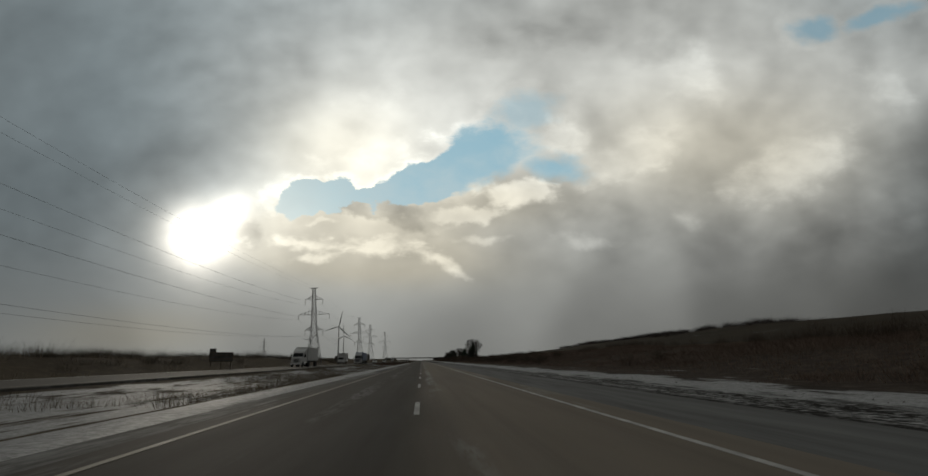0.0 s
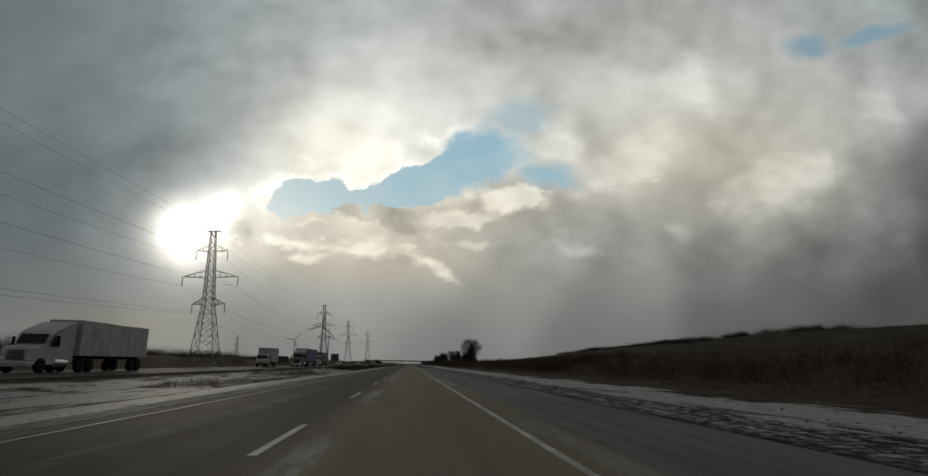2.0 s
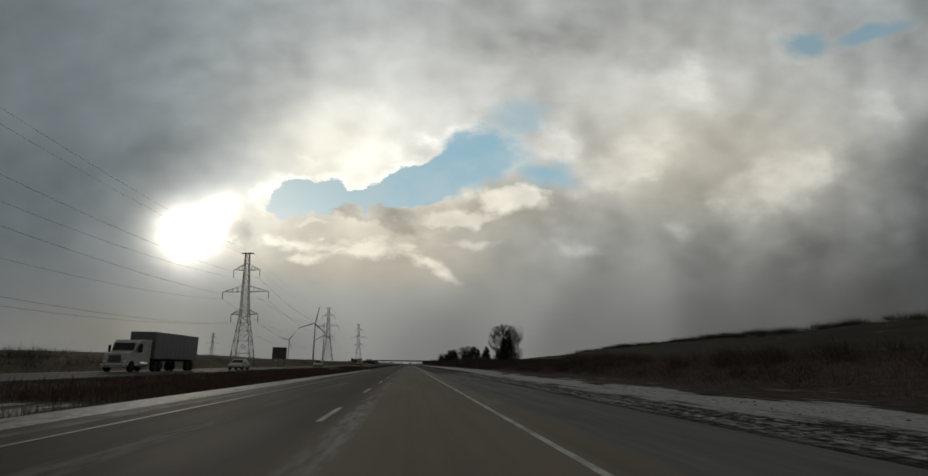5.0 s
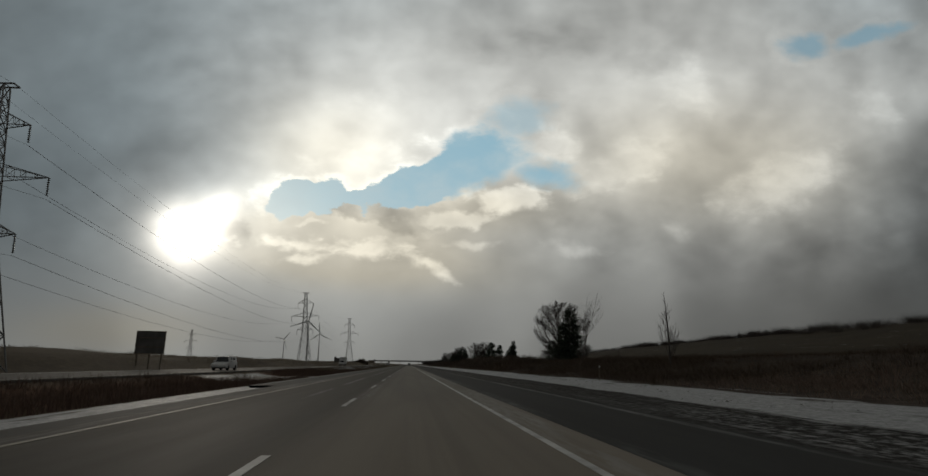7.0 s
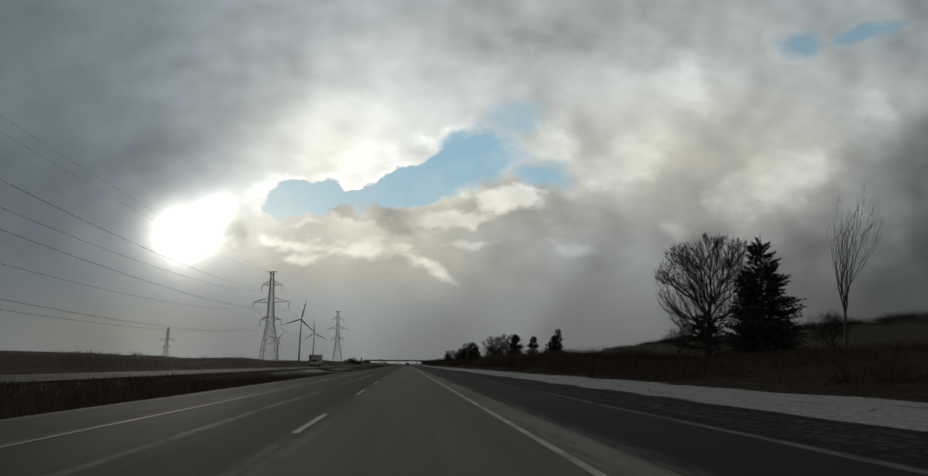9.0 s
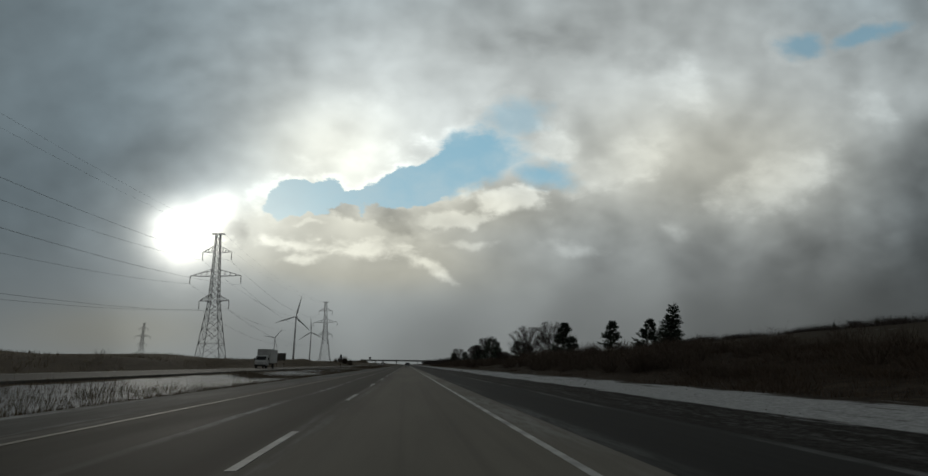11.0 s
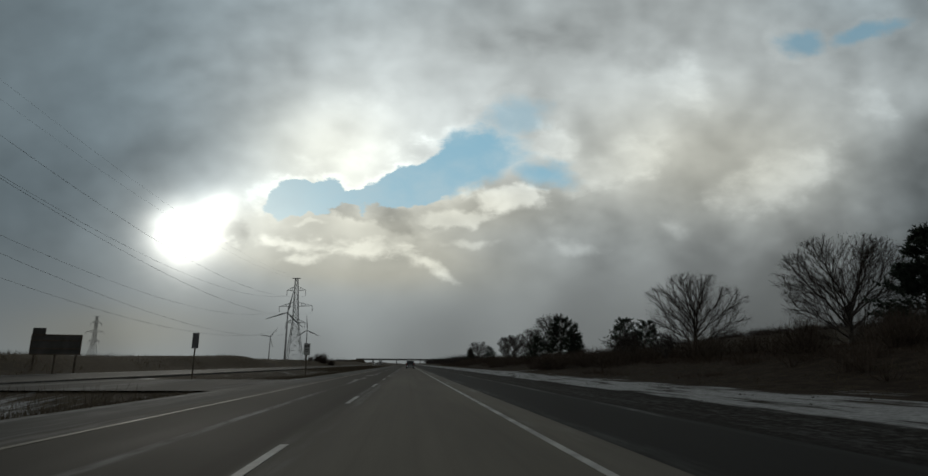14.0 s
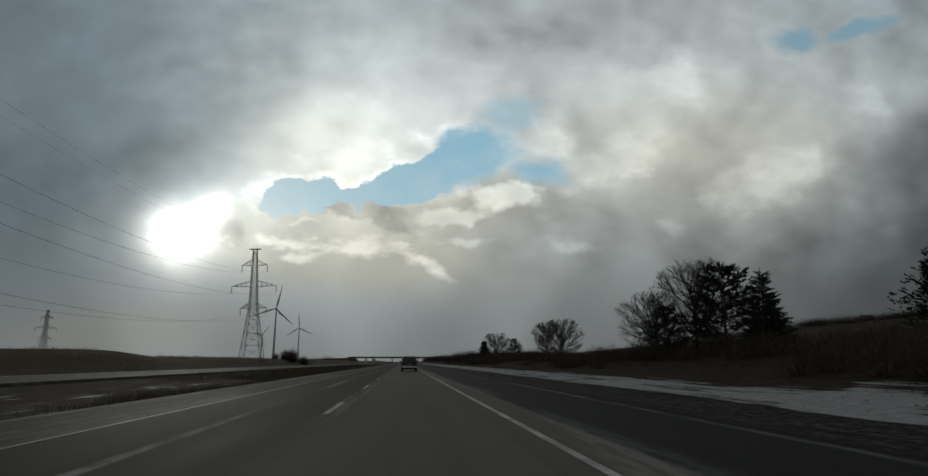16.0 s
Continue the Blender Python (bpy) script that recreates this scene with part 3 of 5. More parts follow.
def smooth01(x, a, b):
    t = min(1.0, max(0.0, (x - a) / (b - a)))
    return t * t * (3 - 2 * t)


# ---- the lie of the land ----
RIGHT_EDGE, LEFT_EDGE = 5.9, -7.75


def height(x, y):
    """Height of the ground: the median, the far berm, the brushy bank and the farm hill."""
    n = noise.noise(Vector((x * 0.06, y * 0.035, 0.3)))
    n2 = noise.noise(Vector((x * 0.02, y * 0.008, 7.1)))
    if x >= RIGHT_EDGE - 0.1:
        z = -0.10 + 0.22 * smooth01(x, 8.0, 13)
        bank = 2.5 * smooth01(y, -60, -180) + 1.9 * smooth01(y, -180, -60) + 1.3 * math.exp(-((y - 200) / 45.0) ** 2)
        z += bank * smooth01(x, 13 + 2 * smooth01(y, -25, 10), 33) * (1 + 0.22 * n)
        ridge = (27.5 - 13.0 * smooth01(y, 450, 1250)) * smooth01(x, 60, 340)
        z += ridge * (1 + 0.12 * n2)
    elif x <= LEFT_EDGE + 0.1:
        z = -0.10
        dip = smooth01(x, -8.2, -11) * smooth01(x, -19.4, -16)
        z -= 0.45 * dip * (1 - smooth01(y, 228, 234) * smooth01(y, 256, 251))
        if x > -20:
            z += 0.05 * smooth01(y, 249, 251) * smooth01(y, 257, 254)
        z += (2.1 + 1.0 * n + 0.6 * n2) * smooth01(x, -33, -41) * (1 - 0.65 * smooth01(x, -60, -110))
        z += 2.0 * n2 * smooth01(x, -150, -400)
    else:
        z = -0.05 if y < 10 and x < -6.5 else -0.12
    quiet = 0.2 if 231 < y < 256 and -20 < x < 0 else 1.0
    return z + 0.05 * n * quiet


def ground_sheet():
    xs = sorted(set([-3500, -2500, -1600, -1000, -650, -430, -300, -220, -160, -120, -90, -75, -66, -60, -56, -52, -48, -45, -42, -40, -38, -36, -34, -32,
                     -30, -26, -22, -20, -19, -18, -17, -16, -15, -14, -13, -12, -11, -10, -9, -8.2, -7.6, -7.0, -6.5, -6.2, -4, 0, 4, 5.7, 6.4, 7.2, 8, 9, 10, 11, 12, 13,
                     14, 15, 16, 18, 20, 22, 24, 26, 28, 30, 33, 36, 40, 45, 50, 58, 68, 80, 95, 115, 140, 170, 200, 230, 260, 290, 330, 400, 520, 700, 1000, 1600, 2500, 3500]))
    ys = [-3500, -2000, -1200, -800, -600, -500, -420, -360] + list(range(-330, 540, 4)) + [545, 560, 580, 600, 630, 660, 700, 750, 800, 860, 930, 1000, 1100, 1250, 1400, 1700, 2200, 3000, 4000]
    verts = [(x, y, height(x, y)) for y in ys for x in xs]
    w = len(xs)
    faces = [(j * w + i, j * w + i + 1, (j + 1) * w + i + 1, (j + 1) * w + i) for j in range(len(ys) - 1) for i in range(w - 1)]
    ob = link_mesh("ground", verts, faces, MAT["ground"], smooth=True)
    return tagged(ob, "dead winter grassland with patches of wind-blown snow", "ground", kind="structure")


ground_sheet()


def slab(name, x0, x1, mat, label, category, z=0.0, y0=-420, y1=1500, crown=0.0, step=20.0):
    """A long piece of paved surface with real thickness."""
    bm = bmesh.new()
    n = int((y1 - y0) / step)
    xs = [x0, (x0 + x1) / 2, x1]
    prev = None
    for j in range(n + 1):
        y = y0 + (y1 - y0) * j / n
        row = [bm.verts.new((x0, y, z - 0.3))] + [bm.verts.new((x, y, z + (crown if i == 1 else 0))) for i, x in enumerate(xs)] + [bm.verts.new((x1, y, z - 0.3))]
        if prev:
            for a in range(4):
                bm.faces.new((prev[a], prev[a + 1], row[a + 1], row[a]))
        prev = row
    ob = part(name, bm, mat)
    return tagged(ob, label, category, kind="structure")


slab("road", -5.75, 2.95, MAT["concrete"], "frosted grey-brown concrete carriageway with two lanes", "road")
slab("shoulder_right", 2.95, RIGHT_EDGE, MAT["asphalt"], "dark asphalt hard shoulder beside the carriageway", "road shoulder", z=-0.006)
slab("shoulder_left", LEFT_EDGE, -5.75, MAT["left_shoulder"], "salt-stained inner shoulder dusted with frost", "road shoulder", z=-0.006, y0=12)
slab("narrow_shoulder_left", -6.45, -5.75, MAT["left_shoulder"], "narrow inner shoulder dusted with frost", "road shoulder", z=-0.006, y1=12, step=12)
slab("opposite_road", -30.4, -19.9, MAT["far_road"], "opposite concrete carriageway beyond the median", "road", z=0.06)
slab("gravel_verge", RIGHT_EDGE, 7.2, MAT["gravel"], "strip of dark gravel beside the asphalt shoulder", "verge", z=-0.05)


def stripe(name, x, width, y0, y1, mat, label, z, group=""):
    bm = bmesh.new()
    box(bm, (x, (y0 + y1) / 2, z), (width, y1 - y0, 0.006))
    ob = part(name, bm, mat)
    return tagged(ob, label, "road marking", group, "structure")


stripe("edge_line_right", 2.10, 0.12, -420, 1500, MAT["white_paint"], "solid white edge line on the concrete", 0.004)
stripe("edge_line_left", -5.16, 0.12, -420, 1500, MAT["yellow_paint"], "worn solid yellow edge line", 0.004)
stripe("opposite_edge_line_far", -29.6, 0.16, -420, 1500, MAT["white_paint"], "solid white edge line of the opposite carriageway", 0.064)
stripe("opposite_edge_line_near", -20.9, 0.14, -420, 1500, MAT["yellow_paint"], "worn yellow edge line of the opposite carriageway", 0.064)
first = stripe("lane_dash", -1.66, 0.12, -1.8, 1.8, MAT["white_paint"], "white dash of the broken lane line", 0.004, "dashes of the lane line")
for i in range(-25, 62):
    y = 11.7 + 12.0 * i
    m = pose(0, y + 3.0 * smooth01(y, -20, -100), 0)
    if i == -25:
        first.matrix_world = m
    else:
        copy_thing(first, m)


# ---- power line ----
def lattice_tower(h, label, group):
    """A square lattice mast with three pairs of arms; h is its full height."""
    s = h / 35.0
    root = empty("transmission_tower", Matrix(), label, "transmission tower", group)
    wide = lambda z: (3.15 - 1.95 * z / 16.0) * s if z < 16 else (1.20 - 0.62 * (z - 16) / 19.0) * s
    levels = [0, 4.2, 8.0, 11.0, 13.4, 15.4, 17.2, 18.9, 20.6, 22.3, 24.0, 25.7, 27.4, 29.1, 30.8, 32.6, 35.0]
    corner = lambda i, z: Vector(((1, -1, -1, 1)[i] * wide(z), (1, 1, -1, -1)[i] * wide(z), z * s))
    for i in range(4):
        leg = [corner(i, z) for z in levels]
        verts, faces = [], []
        for p in leg:
            verts += [p + Vector((a * 0.07 * s, b * 0.07 * s, 0)) for a, b in ((1, 1), (-1, 1), (-1, -1), (1, -1))]
        for n in range(len(leg) - 1):
            faces += [(4 * n + q, 4 * n + (q + 1) % 4, 4 * n + 4 + (q + 1) % 4, 4 * n + 4 + q) for q in range(4)]
        link_mesh("leg", verts, faces, MAT["steel"], root)
    for i in range(4):
        bm = bmesh.new()
        j = (i + 1) % 4
        for n, (a, b) in enumerate(zip(levels, levels[1:])):
            bar(bm, corner(i, a), corner(j, b), 0.062 * s)
            bar(bm, corner(j, a), corner(i, b), 0.062 * s)
            bar(bm, corner(i, b), corner(j, b), 0.055 * s)
        tagged(part("bracing", bm, MAT["steel"], root), kind="stuff")
    for z, reach, rise in ((15.8, 4.0, 1.7), (22.8, 6.9, 1.9), (29.6, 3.95, 1.9)):
        for side in (-1, 1):
            bm = bmesh.new()
            tip = Vector((side * reach * s, 0, (z + 0.15) * s))
            w = wide(z)
            feet = [Vector((side * w, e * w, z * s)) for e in (-1, 1)]
            tops = [Vector((side * wide(z + rise), e * wide(z + rise), (z + rise) * s)) for e in (-1, 1)]
            for f in feet + tops:
                bar(bm, f, tip, 0.07 * s)
            for t in (0.25, 0.5, 0.75):
                p = [f.lerp(tip, t) for f in feet + tops]
                for a, b in ((0, 1), (0, 2), (1, 3), (2, 3), (0, 3)):
                    bar(bm, p[a], p[b], 0.035 * s)
            arm = part("crossarm", bm, MAT["steel"], root)
            bm = bmesh.new()
            n = 9
            rings = []
            for q in range(n):
                zz = -q * 0.27 * s
                rings += [(0.05 * s + 0.02, zz), (0.15 * s + 0.02, zz - 0.06 * s), (0.05 * s + 0.02, zz - 0.14 * s)]
            lathe(bm, rings[::-1], 8, Matrix.Translation(tip))
            part("insulator", bm, MAT["insulator"], arm, "string of dark insulator discs")
    bm = bmesh.new()
    for e in (-1, 1):
        bar(bm, (-1.7 * s, e * wide(35), 35.0 * s), (1.7 * s, e * wide(35), 35.0 * s), 0.10 * s + 0.02)
    bar(bm, (-1.7 * s, -wide(35), 35.0 * s), (-1.7 * s, wide(35), 35.0 * s), 0.08 * s + 0.02)
    bar(bm, (1.7 * s, -wide(35), 35.0 * s), (1.7 * s, wide(35), 35.0 * s), 0.08 * s + 0.02)
    part("peak_bar", bm, MAT["steel"], root)
    return root


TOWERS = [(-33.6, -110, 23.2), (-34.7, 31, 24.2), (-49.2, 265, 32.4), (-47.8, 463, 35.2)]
LEAN = 2.2  # tilts the masts to look upright to the camera; spots and heights fit its view
WIRES = [(sx * r, z) for z, r in ((15.8, 4.0), (22.8, 6.9), (29.6, 3.95)) for sx in (-1, 1)]
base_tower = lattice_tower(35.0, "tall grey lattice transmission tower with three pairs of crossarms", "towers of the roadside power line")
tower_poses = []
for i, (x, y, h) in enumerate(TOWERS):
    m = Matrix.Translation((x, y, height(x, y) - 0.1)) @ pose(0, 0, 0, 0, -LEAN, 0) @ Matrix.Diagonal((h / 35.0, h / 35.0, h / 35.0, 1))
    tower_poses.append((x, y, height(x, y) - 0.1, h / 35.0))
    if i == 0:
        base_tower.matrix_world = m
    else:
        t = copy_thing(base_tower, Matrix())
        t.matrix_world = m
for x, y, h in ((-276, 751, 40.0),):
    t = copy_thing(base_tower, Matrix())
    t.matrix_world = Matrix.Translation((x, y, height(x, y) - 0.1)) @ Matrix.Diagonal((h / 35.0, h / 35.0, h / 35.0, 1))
    tagged(t, "grey lattice transmission tower far across the fields", group="distant power line")


def cable(a, b, sag, r):
    a, b = Vector(a), Vector(b)
    pts = []
    for i in range(25):
        t = i / 24
        p = a.lerp(b, t)
        p.z -= sag * 4 * t * (1 - t)
        pts.append(p)
    cu = bpy.data.curves.new("power_cable", "CURVE")
    cu.dimensions, cu.bevel_depth, cu.bevel_resolution = "3D", r, 1
    sp = cu.splines.new("POLY")
    sp.points.add(len(pts) - 1)
    for p, q in zip(sp.points, pts):
        p.co = (*q, 1)
    cu.materials.append(MAT["cable"])
    return tagged(new("power_cable", cu), "thin sagging aluminium power cable between two towers", "power cable", "cables of the power line")


for wx, wz in WIRES:
    spots = [(x + (wx - wz * math.tan(radians(LEAN))) * s, y, z + (wz - 2.3) * s) for x, y, z, s in tower_poses]
    spots = [(-36.0 + wx * 0.62, -330, (wz - 2.3) * 0.62)] + spots
    for i, (a, b) in enumerate(zip(spots, spots[1:])):
        cable(a, b, 3.2 if i < 2 else (5.0 if i < 3 else 6.5), 0.013 if i < 2 else 0.02)
for wx in (-1.7, 1.7):
    spots = [(x + (wx - 35 * math.tan(radians(LEAN))) * s, y, z + 35 * s) for x, y, z, s in tower_poses]
    spots = [(-36.0 + wx * 0.62, -330, 35 * 0.62)] + spots
    for i, (a, b) in enumerate(zip(spots, spots[1:])):
        cable(a, b, 2.4 if i < 2 else 4.0, 0.010)


# ---- wind turbines ----
def turbine(x, y, hub, spin, turn):
    root = empty("wind_turbine", pose(x, y, height(x, y) - 0.5, 0, 0, turn), "white three-bladed wind turbine standing far across the fields", "wind turbine", "wind turbines")
    bm = bmesh.new()
    lathe(bm, [(2.1, 0), (1.9, hub * 0.3), (1.6, hub * 0.65), (1.2, hub - 1.4)], 16)
    part("tower", bm, MAT["turbine"], root, smooth=True)
    bm = bmesh.new()
    box(bm, (0, 2.2, hub), (3.4, 9.5, 3.6), 0.7)
    part("nacelle", bm, MAT["turbine"], root)
    bm = bmesh.new()
    lathe(bm, [(1.9, 0), (1.8, 1.2), (1.3, 2.3), (0.4, 3.0)], 14, pose(0, -2.6, hub, 90, 0, 0))
    part("hub", bm, MAT["turbine"], root, smooth=True)
    for i in range(3):
        bm = bmesh.new()
        rows = []
        for t, chord, thick in ((0.0, 1.6, 1.6), (0.06, 1.8, 1.4), (0.2, 3.6, 0.9), (0.45, 2.6, 0.55), (0.75, 1.7, 0.35), (0.97, 0.8, 0.18), (1.0, 0.2, 0.1)):
            z = 1.2 + 42 * t
            twist = 0.35 * (1 - t)
            ring = []
            for px, py in ((-0.35, 0), (-0.1, 0.5), (0.3, 0.35), (0.65, 0), (0.3, -0.35), (-0.1, -0.5)):
                a, b = px * chord, py * thick
                ring.append(bm.verts.new((a * math.cos(twist) - b * math.sin(twist), a * math.sin(twist) + b * math.cos(twist), z)))
            rows.append(ring)
        for a, b in zip(rows, rows[1:]):
            for q in range(6):
                w = (q + 1) % 6
                bm.faces.new((a[q], a[w], b[w], b[q]))
        bm.faces.new(rows[-1])
        bm.faces.new(rows[0][::-1])
        bmesh.ops.transform(bm, matrix=pose(0, -4.2, hub, 0, spin + 120 * i, 0), verts=bm.verts)
        part("blade", bm, MAT["turbine"], root, smooth=True)


turbine(-231, 1340, 95, 12, 0)
turbine(-300, 1970, 96, -5, 8)
turbine(-511, 2430, 96, 40, -6)


# ---- blades, twigs and clumps ----
def blade_mesh(name, roots, heads, widths, mat, label, category):
    """Thin upright blades from roots to heads, joined into one mesh."""
    n = len(roots)
    side = np.random.normal(size=(n, 3))
    side[:, 2] *= 0.15
    side /= np.linalg.norm(side, axis=1, keepdims=True)
    side *= widths[:, None] * 0.5
    verts = np.empty((n * 3, 3), np.float32)
    verts[0::3], verts[1::3], verts[2::3] = roots - side, roots + side, heads
    me = bpy.data.meshes.new(name)
    me.vertices.add(n * 3)
    me.vertices.foreach_set("co", verts.ravel())
    me.loops.add(n * 3)
    me.loops.foreach_set("vertex_index", np.arange(n * 3, dtype=np.int32))
    me.polygons.add(n)
    me.polygons.foreach_set("loop_start", np.arange(0, n * 3, 3, dtype=np.int32))
    me.update(calc_edges=True)
    me.materials.append(mat)
    return tagged(new(name, me), label, category, kind="stuff")


def growth(name, mat, label, category, spots, per, spread, tall, width, lean=0.35):
    """Clumps of blades: spots are (x, y, size)."""
    roots, heads, widths = [], [], []
    for x, y, s in spots:
        z = height(x, y) - 0.05
        k = max(3, int(per * s))
        a = np.random.normal(0, spread * s, (k, 2))
        h = tall * s * np.random.uniform(0.45, 1.0, k)
        r = np.column_stack([x + a[:, 0], y + a[:, 1], np.full(k, z)])
        out = a * np.random.uniform(0.2, 1.0, (k, 1)) * lean / max(spread, 0.05)
        w = np.random.normal(0, 0.14, (k, 2))
        t = r + np.column_stack([(out[:, 0] * 0.6 + w[:, 0]) * h, (out[:, 1] * 0.6 + w[:, 1]) * h, h])
        roots.append(r)
        heads.append(t)
        widths.append(np.full(k, width) * np.random.uniform(0.6, 1.4, k))
    return blade_mesh(name, np.vstack(roots), np.vstack(heads), np.concatenate(widths), mat, label, category)


rng = random.Random(11)


def in_snow(y):
    return max([a for y0, y1, a in SNOW_STRETCHES if y0 < y < y1] or [0.0])


def ragged(x, y, f):
    return noise.noise(Vector((x * f, y * f * 0.5, 2.2)))


# tall dead grass in the median: thick where no snow lies, sparse weeds where it does
tall, russet, weeds = [], [], []
for _ in range(34000):
    x, y = rng.uniform(-19.2, -8.6), rng.uniform(-290, 520)
    if 233 < y < 251.5:
        continue
    s = in_snow(y)
    lush = ragged(x, y, 0.09)
    if s > 0.6:
        if lush > 0.02 and rng.random() < 0.5:
            weeds.append((x, y, rng.uniform(0.5, 1.1)))
    elif s > 0.2:
        if lush > -0.05 - 0.25 * (x > -11.5):
            tall.append((x, y, rng.uniform(0.5, 1.05)))
    elif -75 < y < 100:
        russet.append((x, y, rng.uniform(0.6, 1.15)))
    else:
        tall.append((x, y, rng.uniform(0.55, 1.1)))
growth("tall_grass", MAT["grass"], "dead straw-brown grass standing in the median", "grass", tall, 14, 0.34, 0.62, 0.020, 0.6)
growth("russet_grass", MAT["red_grass"], "dense russet dead grass standing in the median", "grass", russet, 15, 0.34, 0.66, 0.024, 0.6)
growth("weeds", MAT["grass"], "sparse dry weeds poking through the snow of the median", "weeds", weeds, 13, 0.30, 0.75, 0.016, 0.9)
# uneven fringe along the inner shoulder
fringe = [(-8.15 - rng.random() * 0.7, rng.uniform(-290, 520), rng.uniform(0.25, 0.55)) for _ in range(5000)]
fringe += [(-8.2 - rng.random() * 1.5, rng.uniform(120, 235), rng.uniform(0.3, 0.6)) for _ in range(2600)]
fringe = [f for f in fringe if (in_snow(f[1]) < 0.6 or f[1] > 100) and not 233 < f[1] < 251.5]
growth("verge_grass", MAT["grass"], "short dead grass along the edge of the inner shoulder", "grass", fringe, 12, 0.25, 0.5, 0.018, 0.7)

# clods of earth and tufts lying in the snow beside the shoulder
def clods():
    verts, faces = [], []
    r = random.Random(5)
    for _ in range(9000):
        y = r.uniform(-288, 420)
        late = smooth01(y, -25, 10)
        x = r.uniform(7.3 + 1.4 * late, 11.0 + 3.0 * late)
        if ragged(x * 3, y, 0.35) < 0.04:
            continue
        c = Vector((x, y, height(x, y)))
        size = 0.022 + 0.06 * r.random() ** 3
        b = len(verts)
        top = c + Vector((r.gauss(0, 0.3) * size, r.gauss(0, 0.3) * size, size * r.uniform(0.3, 0.6)))
        ring = [c + Vector((math.cos(a) * size * r.uniform(0.7, 1.3), math.sin(a) * size * 1.8 * r.uniform(0.7, 1.3), -0.02)) for a in (0, 1.26, 2.51, 3.77, 5.03)]
        verts += ring + [top]
        faces += [(b + i, b + (i + 1) % 5, b + 5) for i in range(5)]
    ob = link_mesh("clods", verts, faces, MAT["clod"])
    tagged(ob, "dark clods of frozen earth strewn over the roadside snow", "clods", kind="stuff")


clods()

# brush on the bank beside the road
low, bushy, meadow = [], [], []
for _ in range(36000):
    y = rng.uniform(-290, 540)
    x = 11.5 + 3.0 * smooth01(y, -25, 10) + 23 * rng.random() ** 0.8
    if x < 15 and ragged(x, y, 0.2) < 0.22 - (15 - x) * 0.02:
        continue
    if y > 165 and x < 24 and ragged(x, y, 0.3) < 0.30:
        meadow.append((x, y, rng.uniform(0.3, 0.7)))
        continue
    if 280 < y < 306 and x < 24 and (x - 8) > (y - 284) * 0.35 and (x - 8) < (y - 276) * 1.1:
        continue
    lush = ragged(x, y, 0.12)
    size = 0.62 + 0.42 * smooth01(x, 11, 20) + 0.35 * lush
    if x > 14 and lush > -0.12 and rng.random() < 0.32:
        bushy.append((x, y, max(0.4, size * rng.uniform(0.8, 1.3))))
    else:
        low.append((x, y, max(0.25, size * rng.uniform(0.6, 1.0))))
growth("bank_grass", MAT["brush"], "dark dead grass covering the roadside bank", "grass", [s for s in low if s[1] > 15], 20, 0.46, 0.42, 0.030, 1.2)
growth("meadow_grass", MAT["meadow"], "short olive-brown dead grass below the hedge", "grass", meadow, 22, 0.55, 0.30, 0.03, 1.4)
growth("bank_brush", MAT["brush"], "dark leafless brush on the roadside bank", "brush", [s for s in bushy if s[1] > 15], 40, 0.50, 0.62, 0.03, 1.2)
# on the first stretch the brush wears the colour lightened for haze
growth("pale_bank_grass", MAT["hazed_brush"], "brown dead grass covering the steep bank", "grass", [s for s in low if s[1] <= 15], 20, 0.46, 0.42, 0.030, 1.2)
growth("pale_bank_brush", MAT["hazed_brush"], "brown leafless brush on the steep bank", "brush", [s for s in bushy if s[1] <= 15], 40, 0.55, 0.50, 0.026, 1.2)


def thicket(name, mat, label, category, spots, per, width):
    """Leafless bushes: stems fanning out to a dome, with short twigs through it. Spots are (x, y, radius, height)."""
    roots, heads, widths = [], [], []
    for x, y, rad, tall_ in spots:
        base = np.array([x, y, height(x, y) - 0.1])
        k = max(20, int(per * rad * rad))
        a, e = np.random.uniform(0, 2 * math.pi, k), np.random.uniform(0.0, 1.0, k) ** 0.7
        lump = 1 + 0.18 * np.sin(3 * a + x) + 0.12 * np.sin(7 * a + y)
        dome = np.column_stack([np.cos(a) * (1 - e * e) ** 0.5 * rad * lump, np.sin(a) * (1 - e * e) ** 0.5 * rad * lump, e * tall_ * np.random.uniform(0.8, 1.12, k)])
        stem = k // 5
        roots.append(base + dome[:stem] * np.array([0.25, 0.25, 0.0]))
        heads.append(base + dome[:stem])
        widths.append(np.full(stem, width * 1.6))
        shell = dome[stem:] * np.random.uniform(0.35, 1.0, (k - stem, 1))
        d = shell / (np.linalg.norm(shell, axis=1, keepdims=True) + 0.01) * 0.6 + np.random.normal(0, 0.45, (k - stem, 3)) + np.array([0, 0, 0.35])
        roots.append(base + shell)
        heads.append(base + shell + d * np.random.uniform(0.25, 0.6, (k - stem, 1)))
        widths.append(np.full(k - stem, width) * np.random.uniform(0.6, 1.4, k - stem))
    return blade_mesh(name, np.vstack(roots), np.vstack(heads), np.concatenate(widths), mat, label, category)


early, late = [], []
